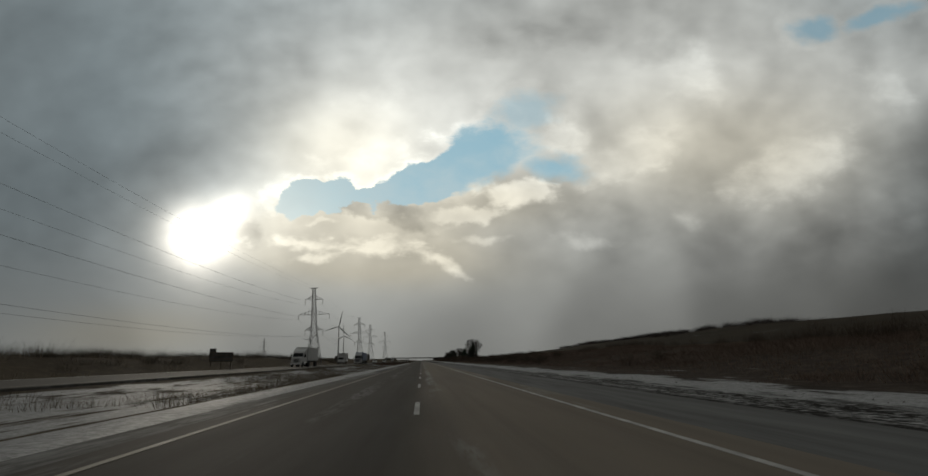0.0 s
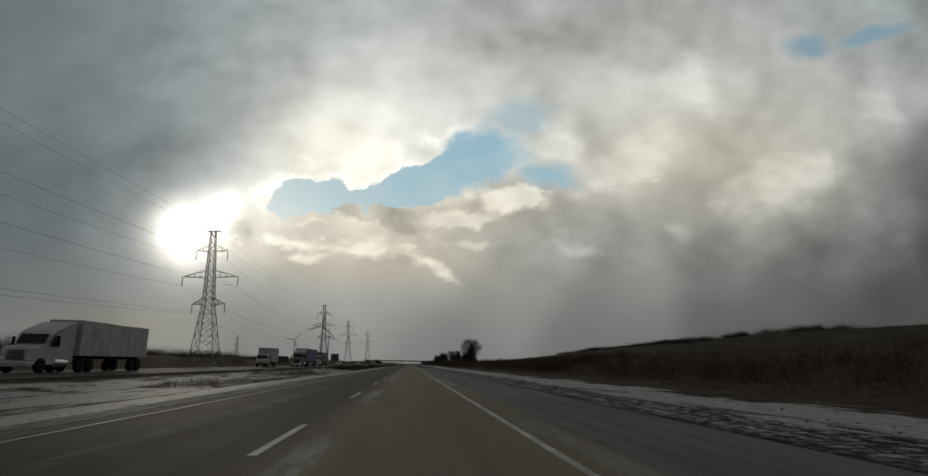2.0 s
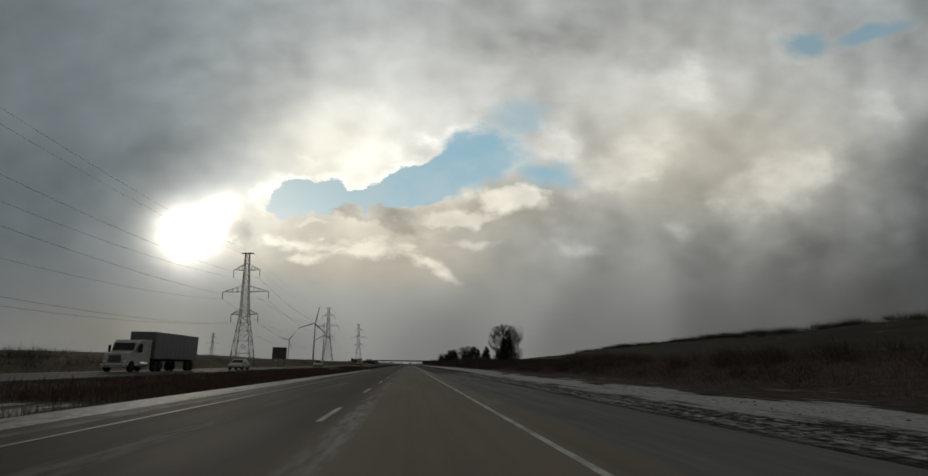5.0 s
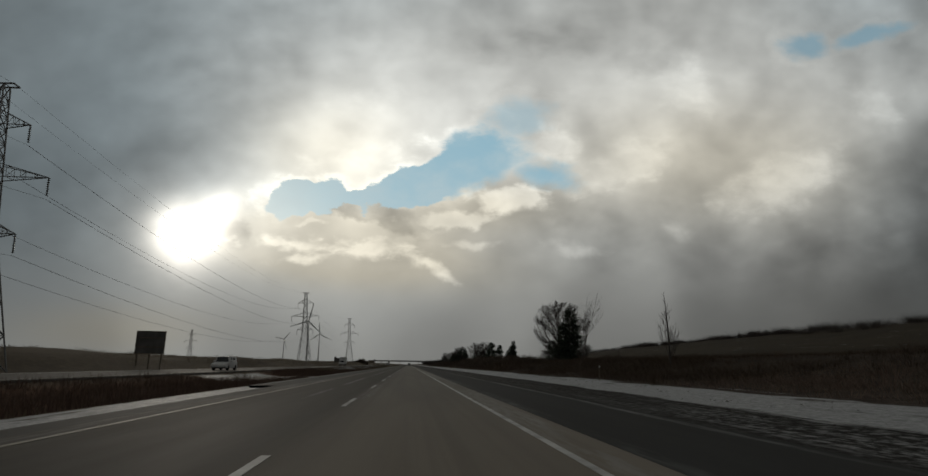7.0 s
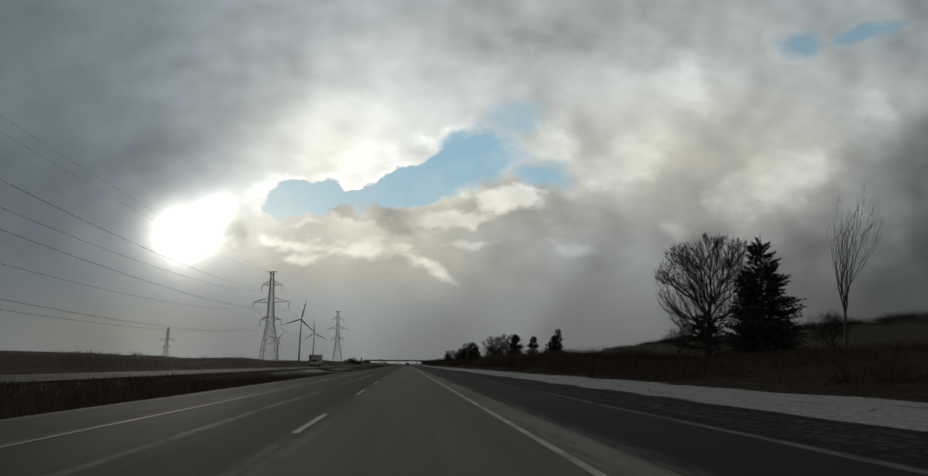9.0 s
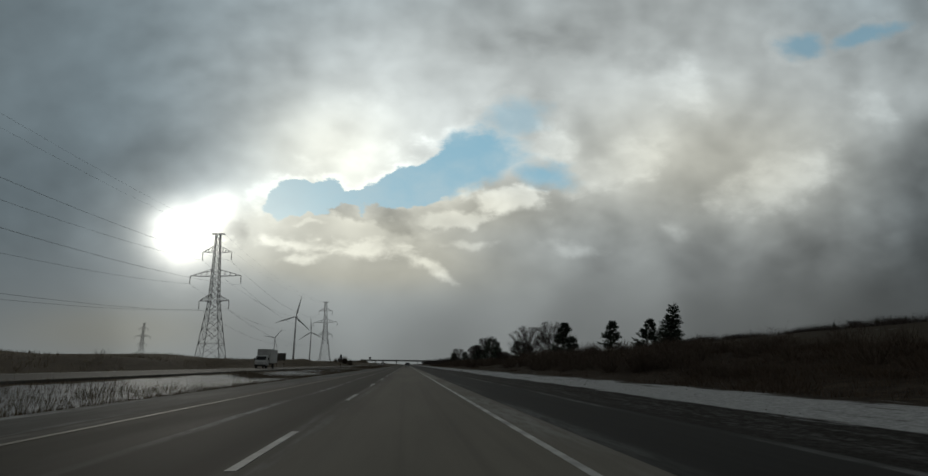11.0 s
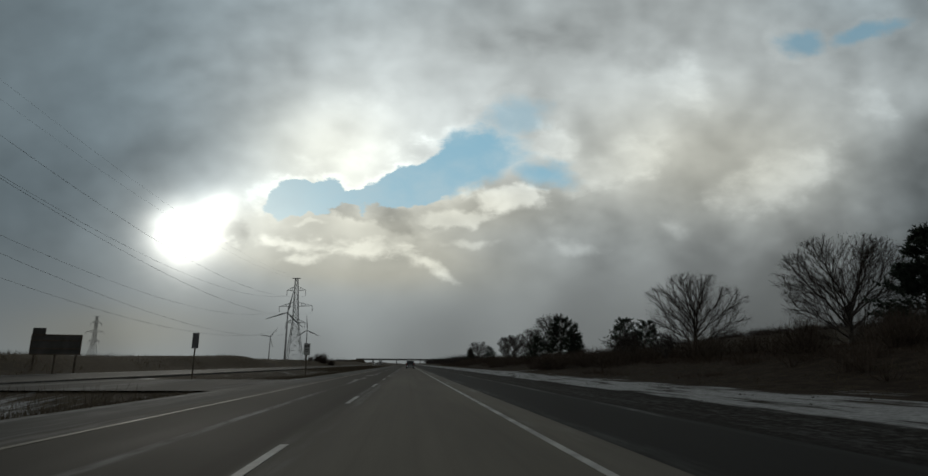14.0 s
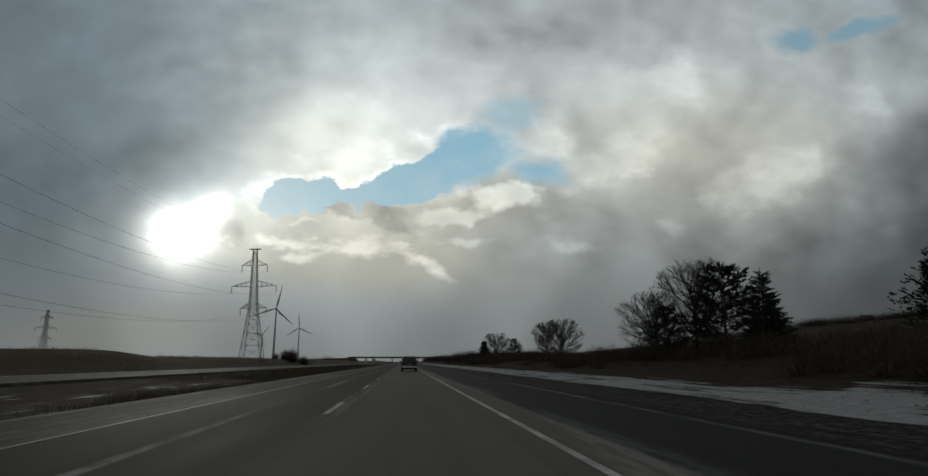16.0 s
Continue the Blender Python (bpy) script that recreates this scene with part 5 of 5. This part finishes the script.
def wheel(root, x, y, r, w):
    side = 1 if x > 0 else -1
    m = Matrix.Translation((x, y, r)) @ pose(0, 0, 0, 0, 90, 0)
    bm = bmesh.new()
    lathe(bm, [(r * 0.62, -w / 2), (r * 0.95, -w / 2), (r, -w * 0.36), (r, w * 0.36), (r * 0.95, w / 2), (r * 0.62, w / 2)], 20, m)
    tyre = part("wheel", bm, MAT["rubber"], root, "black rubber tyre", True)
    bm = bmesh.new()
    lathe(bm, [(r * 0.60, 0), (r * 0.60, w * 0.40), (r * 0.45, w * 0.34), (r * 0.20, w * 0.46), (r * 0.05, w * 0.46)], 16,
          Matrix.Translation((x, y, r)) @ pose(0, 0, 0, 0, 90 * side, 0))
    part("rim", bm, MAT["rim"], tyre, "steel wheel disc", True)


def car(m, paint, label, kind="suv", group="cars on the opposite carriageway"):
    """A car that faces +y: body, cabin, windows, lamps, bumpers, wheels."""
    root = empty("suv" if kind == "suv" else "car", m, label, "car", group)
    L, W, H = (4.7, 1.90, 1.78) if kind == "suv" else (4.6, 1.80, 1.45)
    belt = 1.02 if kind == "suv" else 0.90
    bm = bmesh.new()
    prism(bm, [(-L / 2, 0.42), (-L / 2, belt - 0.05), (-L / 2 + 0.10, belt), (L / 2 - 1.25, belt), (L / 2 - 0.25, belt - 0.16), (L / 2, belt - 0.38), (L / 2, 0.42), (L / 2 - 0.2, 0.30), (-L / 2 + 0.2, 0.30)], -W / 2, W / 2)
    softened(bm, 0.06)
    part("body", bm, paint, root)
    bm = bmesh.new()
    if kind == "suv":
        prof = [(-L / 2 + 0.06, belt), (-L / 2 + 0.28, H - 0.08), (-L / 2 + 0.55, H), (0.55, H), (0.85, H - 0.06), (L / 2 - 1.28, belt)]
    else:
        prof = [(-L / 2 + 0.45, belt), (-L / 2 + 1.15, H - 0.05), (-L / 2 + 1.5, H), (0.35, H), (0.6, H - 0.05), (L / 2 - 1.3, belt)]
    prism(bm, prof, -W / 2 + 0.02, W / 2 - 0.02)
    for v in bm.verts:
        if v.co.z > belt + 0.1:
            v.co.x *= 0.83
    softened(bm, 0.05)
    cabin = part("cabin", bm, paint, root)
    for y0, y1, z0, z1, name in ((prof[0][0], prof[1][0], belt + 0.06, H - 0.16, "rear_window"), (prof[-1][0], prof[-2][0], belt + 0.06, H - 0.12, "windscreen")):
        bm = bmesh.new()
        sgn = -1 if name == "rear_window" else 1
        f0, f1 = (z0 - belt) / (H - 0.08 - belt), (z1 - belt) / (H - 0.08 - belt)
        ya, yb = y0 + (y1 - y0) * f0 + sgn * 0.012, y0 + (y1 - y0) * f1 + sgn * 0.012
        q = [(-W / 2 + 0.20, ya, z0), (W / 2 - 0.20, ya, z0), (W * 0.41 - 0.14, yb, z1), (-W * 0.41 + 0.14, yb, z1)]
        vs = [bm.verts.new(p) for p in q] + [bm.verts.new((p[0], p[1] + sgn * 0.012, p[2])) for p in q]
        bm.faces.new(vs[:4]); bm.faces.new(vs[4:][::-1])
        for i in range(4):
            bm.faces.new((vs[i], vs[(i + 1) % 4], vs[4 + (i + 1) % 4], vs[4 + i]))
        bmesh.ops.recalc_face_normals(bm, faces=bm.faces)
        part(name, bm, MAT["glass"], cabin, "dark glass")
    for sx in (-1, 1):
        for ya, yb in ((-L / 2 + 0.75, -0.35), (-0.25, 0.75)):
            bm = bmesh.new()
            for (px, py, pz) in ((W / 2 - 0.045, ya, belt + 0.05), (W / 2 - 0.045, yb, belt + 0.05), (W * 0.425, min(yb, 0.45), H - 0.17), (W * 0.425, ya + 0.1, H - 0.17)):
                bm.verts.new((sx * (px + 0.004), py, pz))
            bm.verts.ensure_lookup_table()
            f = bm.faces.new(bm.verts)
            bmesh.ops.solidify(bm, geom=[f], thickness=0.01)
            part("side_window", bm, MAT["glass"], cabin, "dark glass")
        bm = bmesh.new()
        box(bm, (sx * (W / 2 - 0.14), -L / 2 - 0.01, belt - 0.02), (0.17, 0.08, 0.42 if kind == "suv" else 0.2), 0.02)
        part("tail_lamp", bm, MAT["tail_lamp"], root, "red tail lamp")
        bm = bmesh.new()
        box(bm, (sx * (W / 2 - 0.28), L / 2 - 0.05, belt - 0.28), (0.36, 0.14, 0.16), 0.03)
        part("headlight", bm, MAT["lamp"], root, "clear headlight")
        bm = bmesh.new()
        box(bm, (sx * (W / 2 + 0.10), 0.85, belt + 0.12), (0.20, 0.10, 0.17), 0.03)
        part("wing_mirror", bm, paint, root)
        for y in (-L / 2 + 0.88, L / 2 - 0.92):
            wheel(root, sx * (W / 2 - 0.11), y, 0.36 if kind == "suv" else 0.32, 0.24)
    bm = bmesh.new()
    box(bm, (0, -L / 2 - 0.05, 0.52), (W - 0.08, 0.22, 0.24), 0.05)
    part("rear_bumper", bm, MAT["chrome"] if kind == "suv" else paint, root, "pale rear bumper")
    bm = bmesh.new()
    box(bm, (0, L / 2 + 0.02, 0.50), (W - 0.08, 0.20, 0.24), 0.05)
    part("front_bumper", bm, paint, root)
    bm = bmesh.new()
    box(bm, (0, -L / 2 - 0.012, 0.80), (0.52, 0.02, 0.12))
    part("number_plate", bm, MAT["sign_white"], root, "pale blank number plate")
    bm = bmesh.new()
    box(bm, (0, -0.1, 0.34), (W - 0.35, L - 0.6, 0.2))
    part("underbody", bm, MAT["chassis"], root)
    return root


def semi_truck(m, cab_paint, box_paint, label, length=14.5, aero=True):
    """A tractor with a box trailer that faces +y; its front is at y = 0."""
    root = empty("semi_truck", m, label, "truck", "trucks on the opposite carriageway")
    bm = bmesh.new()
    prism(bm, [(-0.1, 0.55), (0.0, 1.2), (-0.10, 1.75), (-1.35, 1.95), (-1.85, 2.75), (-2.3, 3.05), (-4.3, 3.75 if aero else 3.1), (-4.7, 3.75 if aero else 3.1), (-4.7, 0.75), (-3.4, 0.55)], -1.18, 1.18)
    for v in bm.verts:
        if v.co.y > -1.4:
            v.co.x *= 0.88
    softened(bm, 0.09)
    cab = part("cab", bm, cab_paint, root)
    bm = bmesh.new()
    q = [(-0.98, -1.36, 2.03), (0.98, -1.36, 2.03), (0.93, -1.80, 2.72), (-0.93, -1.80, 2.72)]
    f = bm.faces.new([bm.verts.new((x, y + 0.03, z + 0.02)) for x, y, z in q])
    bmesh.ops.solidify(bm, geom=[f], thickness=0.02)
    part("windscreen", bm, MAT["glass"], cab, "dark glass")
    bm = bmesh.new()
    for i in range(6):
        box(bm, (0, 0.0, 0.95 + 0.11 * i), (1.1, 0.05, 0.06))
    part("grille", bm, MAT["chassis"], cab)
    bm = bmesh.new()
    box(bm, (0, 0.02, 0.60), (2.3, 0.28, 0.36), 0.06)
    part("bumper", bm, MAT["chrome"], root, "pale front bumper")
    for sx in (-1, 1):
        bm = bmesh.new()
        box(bm, (sx * 0.86, -0.04, 1.0), (0.34, 0.12, 0.22), 0.04)
        part("headlight", bm, MAT["lamp"], root, "clear headlight")
        bm = bmesh.new()
        box(bm, (sx * 1.42, -1.75, 2.2), (0.22, 0.12, 0.65), 0.03)
        part("wing_mirror", bm, MAT["chassis"], root)
        bm = bmesh.new()
        f = bm.faces.new([bm.verts.new((sx * 1.195, y, z)) for y, z in ((-1.75, 1.85), (-2.75, 1.85), (-2.75, 2.62), (-2.1, 2.62))])
        bmesh.ops.solidify(bm, geom=[f], thickness=0.015)
        part("side_window", bm, MAT["glass"], cab, "dark glass")
        bm = bmesh.new()
        lathe(bm, [(0.32, -0.75), (0.33, -0.7), (0.33, 0.7), (0.32, 0.75)], 14, Matrix.Translation((sx * 0.92, -3.3, 0.72)) @ pose(0, 0, 0, 90, 0, 0))
        part("fuel_tank", bm, MAT["chrome"], root, "round fuel tank", True)
    bm = bmesh.new()
    box(bm, (0, -4.4, 0.85), (0.95, 7.5, 0.25))
    part("tractor_frame", bm, MAT["chassis"], root)
    back = -5.3 - length + 1.0
    bm = bmesh.new()
    box(bm, (0, (-5.3 + back) / 2, 2.62), (2.58, -5.3 - back, 2.75), 0.05)
    trailer = part("trailer", bm, box_paint, root)
    for i in range(int((-5.3 - back) / 1.2)):
        for sx in (-1, 1):
            bm = bmesh.new()
            box(bm, (sx * 1.295, -5.8 - 1.2 * i, 2.62), (0.02, 0.05, 2.6))
            part("rib", bm, box_paint, trailer)
    bm = bmesh.new()
    for sx in (-1, 1):
        box(bm, (sx * 0.45, (-5.3 + back) / 2, 1.14), (0.16, -5.3 - back - 0.2, 0.24))
    for y in (-9.5, -10.1, back + 1.2, back + 2.4):
        box(bm, (0, y, 1.1), (2.2, 0.12, 0.16))
    part("trailer_frame", bm, MAT["chassis"], root)
    for y, r in ((-1.0, 0.52), (-5.9, 0.52), (-7.2, 0.52), (back + 1.2, 0.52), (back + 2.5, 0.52)):
        for sx in (-1, 1):
            wheel(root, sx * 1.04, y, r, 0.36 if y < -2 else 0.28)
    return root


def box_truck(m, label):
    root = empty("box_truck", m, label, "truck", "trucks on the opposite carriageway")
    bm = bmesh.new()
    prism(bm, [(0.0, 0.5), (0.02, 1.25), (-0.35, 1.5), (-0.75, 2.25), (-1.2, 2.4), (-2.2, 2.4), (-2.2, 0.6)], -1.05, 1.05)
    softened(bm, 0.07)
    cab = part("cab", bm, MAT["white_body"], root)
    bm = bmesh.new()
    f = bm.faces.new([bm.verts.new(p) for p in ((-0.9, -0.33, 1.55), (0.9, -0.33, 1.55), (0.86, -0.70, 2.2), (-0.86, -0.70, 2.2))])
    bmesh.ops.solidify(bm, geom=[f], thickness=0.02)
    part("windscreen", bm, MAT["glass"], cab, "dark glass")
    bm = bmesh.new()
    box(bm, (0, -5.4, 2.30), (2.45, 6.2, 2.6), 0.04)
    part("cargo_box", bm, MAT["white_body"], root, "plain white cargo box")
    bm = bmesh.new()
    box(bm, (0, -4.5, 0.80), (0.9, 7.6, 0.22))
    part("frame", bm, MAT["chassis"], root)
    bm = bmesh.new()
    box(bm, (0, 0.05, 0.58), (2.0, 0.2, 0.28), 0.05)
    part("bumper", bm, MAT["chassis"], root)
    for sx in (-1, 1):
        bm = bmesh.new()
        box(bm, (sx * 0.75, 0.03, 0.95), (0.3, 0.08, 0.2), 0.03)
        part("headlight", bm, MAT["lamp"], root, "clear headlight")
        bm = bmesh.new()
        box(bm, (sx * 1.25, -0.85, 1.75), (0.2, 0.1, 0.45), 0.03)
        part("wing_mirror", bm, MAT["chassis"], root)
        for y in (-0.95, -6.3):
            wheel(root, sx * 0.9, y, 0.45, 0.3)
    return root


def facing_us(x, y):
    return pose(x, y, 0.06, 0, 0, 180)


car(pose(0.62, 344.5, 0.0), MAT["black_paint"], "dark boxy sport utility vehicle on the concrete lane ahead", "suv", "cars in the lane ahead")
semi_truck(facing_us(-26.6, -168), MAT["white_body"], MAT["white_body"], "white semi truck with a white box trailer", 12.5)
semi_truck(facing_us(-23.6, -84), MAT["grey_body"], MAT["blue_body"], "dark semi truck with a dull blue box trailer")
box_truck(facing_us(-27.2, -99), "white box truck with a dirty cab")
semi_truck(facing_us(-27.2, -38), MAT["white_body"], MAT["grey_body"], "white semi truck with a grey trailer", 13.0, False)
car(facing_us(-23.5, -11), MAT["white_body"], "road-dirty white saloon car with dark windows", "car")
car(facing_us(-23.5, 60), MAT["white_body"], "white sport utility vehicle on the opposite carriageway", "suv")
box_truck(facing_us(-27.0, 224), "white box truck with a plain cargo box")
car(facing_us(-23.5, 640), MAT["white_body"], "white saloon car far along the opposite carriageway", "car")
car(facing_us(-27.0, 700), MAT["grey_body"], "grey saloon car far along the opposite carriageway", "car")
semi_truck(facing_us(-27.0, 790), MAT["white_body"], MAT["white_body"], "white semi truck far along the opposite carriageway")


# ---- boards and signs ----
def billboard(x, y, w, h, low, label, ear=0.0, turn=8):
    """A roadside board on posts; ear adds a taller narrow panel at one end."""
    z = height(x, y)
    root = empty("billboard", pose(x, y, z, 0, 0, turn), label, "billboard", "roadside billboards")
    for i in range(3):
        bm = bmesh.new()
        px = -w * 0.42 + w * 0.42 * i
        box(bm, (px, 0.10, (low + h * 0.9) / 2 - 0.2), (0.16, 0.16, low + h * 0.9 + 0.4), 0.015)
        part("post", bm, MAT["timber"], root)
    bm = bmesh.new()
    box(bm, (0, 0, low + h / 2), (w, 0.06, h), 0.01)
    panel = part("panel", bm, MAT["board_back"], root)
    bm = bmesh.new()
    for zz in (low + 0.04, low + h - 0.04):
        box(bm, (0, 0, zz), (w + 0.08, 0.12, 0.10))
    for xx in (-w / 2, w / 2):
        box(bm, (xx, 0, low + h / 2), (0.09, 0.11, h - 0.14))
    part("frame", bm, MAT["timber"], panel)
    bm = bmesh.new()
    for f in (0.3, 0.7):
        box(bm, (0, -0.06, low + h * f), (w - 0.2, 0.05, 0.10))
    part("batten", bm, MAT["timber"], panel)
    if ear:
        bm = bmesh.new()
        box(bm, (-w / 2 + ear / 2, -0.02, low + h + 0.30), (ear, 0.07, 0.62), 0.01)
        part("top_panel", bm, MAT["board_back"], root)
    return root


billboard(-34.0, -190, 3.6, 1.5, 1.2, "dark weathered roadside billboard with a raised end panel", 1.0)
billboard(-34.0, -52, 3.9, 1.6, 1.0, "dark weathered roadside billboard with a raised end panel", 1.0)
billboard(-34.2, 63, 3.5, 3.0, 2.0, "plain dark square billboard on posts on the berm")
billboard(-33.4, 268, 4.2, 1.9, 1.8, "dark weathered roadside billboard with a raised end panel", 1.1)


def median_sign(x, y, w, h, top, label, face, bars):
    z = height(x, y)
    root = empty("road_sign", pose(x, y, z, 0, 0, 4), label, "road sign", "road signs in the median")
    bm = bmesh.new()
    box(bm, (0, 0.05, (top - 0.1) / 2 - 0.15), (0.10, 0.06, top + 0.2), 0.008)
    part("post", bm, MAT["timber"], root)
    bm = bmesh.new()
    box(bm, (0, 0, top - h / 2), (w, 0.02, h), 0.006)
    plate = part("plate", bm, face, root)
    for i, (bx, bz, bw, bh) in enumerate(bars):
        bm = bmesh.new()
        box(bm, (bx * w, -0.014, top - h * bz), (bw * w, 0.006, bh * h))
        part("bar", bm, MAT["sign_black"], plate, "black bar of unreadable lettering")
    if not bars:
        bm = bmesh.new()
        for f in (0.25, 0.75):
            box(bm, (0, -0.02, top - h * f), (w * 0.9, 0.02, 0.05))
        part("stiffener", bm, MAT["sign_back"], plate)


median_sign(-9.2, 263.5, 0.58, 1.05, 3.1, "white road sign with black lettering on a timber post", MAT["sign_white"],
            [(-0.18, 0.22, 0.22, 0.24), (0.18, 0.22, 0.22, 0.24), (0.0, 0.55, 0.6, 0.06), (0.0, 0.70, 0.5, 0.05)])
median_sign(-15.4, 253, 0.46, 1.1, 3.4, "back of a tall aluminium road sign on a post", MAT["sign_back"], [])


def marker_post(x, y, h, label):
    root = empty("marker_post", pose(x, y, height(x, y), rng.uniform(-2, 2), rng.uniform(-3, 3), 0), label, "marker post", "marker posts")
    bm = bmesh.new()
    box(bm, (0, 0, h / 2 - 0.1), (0.09, 0.05, h + 0.2), 0.012)
    part("stake", bm, MAT["timber"], root)
    bm = bmesh.new()
    box(bm, (0, -0.03, h - 0.12), (0.08, 0.012, 0.14))
    part("reflector", bm, MAT["sign_white"], root, "pale reflector")


marker_post(13.8, 23.5, 1.1, "slim weathered marker post beside the road")



def ice_patch(x, y, half_x, half_y, seed):
    """A thin irregular sheet of refrozen meltwater on the lane."""
    r = random.Random(seed)
    bm = bmesh.new()
    n = 30
    rings = []
    for scale, z in ((1.0, 0.0005), (0.93, 0.005), (0.55, 0.007)):
        r2 = random.Random(seed)
        ring = []
        for i in range(n):
            a = 2 * math.pi * i / n
            w = (1 + 0.28 * math.sin(3 * a + seed) + r2.uniform(-0.22, 0.22)) * scale
            ring.append(bm.verts.new((x + half_x * w * math.cos(a), y + half_y * w * math.sin(a), z)))
        rings.append(ring)
    for a, b in zip(rings, rings[1:]):
        for i in range(n):
            j = (i + 1) % n
            bm.faces.new((a[i], a[j], b[j], b[i]))
    bm.faces.new(rings[-1])
    bmesh.ops.recalc_face_normals(bm, faces=bm.faces)
    ob = part("ice_patch", bm, MAT["ice"])
    return tagged(ob, "thin wet grey ice lying on the concrete lane", "ice", "ice patches on the road")


for x, y, hx, hy, seed in ((-3.45, 265.4, 0.34, 1.7, 3), (-3.1, 268.6, 0.16, 1.1, 5), (-3.5, 250.2, 0.20, 1.5, 7), (-3.2, 253.4, 0.12, 0.9, 9)):
    ice_patch(x, y, hx, hy, seed)

# gravel crossing through the median
slab("median_crossing", -19.9, LEFT_EDGE, MAT["crossing"], "gravel turning lane across the median", "crossing", z=-0.03, y0=234, y1=251, step=5)


# ---- overpass ----
def overpass(y):
    root = empty("overpass", pose(0, y, 0), "concrete road bridge crossing the highway in the distance", "bridge")
    bm = bmesh.new()
    box(bm, (-12, 0, 5.9), (112, 11, 1.1), 0.05)
    part("deck", bm, MAT["bridge"], root)
    for yy in (-5.4, 5.4):
        bm = bmesh.new()
        box(bm, (-12, yy, 6.95), (112, 0.3, 1.0), 0.03)
        part("parapet", bm, MAT["bridge"], root)
    for x in (-46, -14.5, 17):
        for yy in (-3.4, 0, 3.4):
            bm = bmesh.new()
            lathe(bm, [(0.5, -0.3), (0.5, 4.6), (0.5, 5.0)], 14, Matrix.Translation((x, yy, 0)))
            part("pier", bm, MAT["bridge"], root, "", True)
        bm = bmesh.new()
        box(bm, (x, 0, 5.1), (1.2, 9.5, 0.6), 0.04)
        part("cap_beam", bm, MAT["bridge"], root)
    return root


overpass(1000)
for sx, x0 in ((-1, -60), (1, 36)):
    bm = bmesh.new()
    prism(bm, [(-9 - 12, -1.0), (-7, 6.3), (7, 6.3), (9 + 12, -1.0)], 0, 1)
    for v in bm.verts:
        out = v.co.x
        v.co.x = x0 + sx * 170 * out + (-sx * 8 if v.co.z < 0 and out < 0.5 else 0)
        if out > 0.5 and v.co.z > 0:
            v.co.z = 0.5
        v.co.y += 1000
    ob = part("approach_embankment", bm, MAT["ground"])
    tagged(ob, "grassed earth embankment leading up to the bridge", "embankment", kind="structure")


# ---- farm on the hill ----
def farmhouse(x, y, w, d, h, label, turn):
    root = empty("farmhouse", pose(x, y, height(x, y) - 0.4, 0, 0, turn), label, "house", "farm buildings on the hill")
    bm = bmesh.new()
    box(bm, (0, 0, h / 2), (w, d, h))
    wall = part("wall", bm, MAT["barn_wall"], root)
    bm = bmesh.new()
    prism(bm, [(-d / 2 - 0.4, h), (0, h + d * 0.38), (d / 2 + 0.4, h), (d / 2 + 0.4, h + 0.2), (0, h + d * 0.38 + 0.25), (-d / 2 - 0.4, h + 0.2)], -w / 2 - 0.3, w / 2 + 0.3)
    part("roof", bm, MAT["barn_roof"], root)
    bm = bmesh.new()
    prism(bm, [(-d / 2, h), (0, h + d * 0.38), (d / 2, h)], -w / 2, w / 2)
    part("gable", bm, MAT["barn_wall"], root)
    for i in range(4):
        bm = bmesh.new()
        box(bm, (-w * 0.36 + w * 0.24 * i, -d / 2 - 0.02, h * 0.55), (1.0, 0.08, 1.3))
        part("window", bm, MAT["glass"], root, "dark window")
    return root


farmhouse(330, 470, 9, 6, 3.2, "pale farmhouse with a grey roof on the hill", 20)
farmhouse(322, 500, 7, 5, 2.8, "small pale barn on the hill", -30)
farmhouse(318, 640, 9, 6, 3.2, "pale barn with a grey roof on the hill", 10)
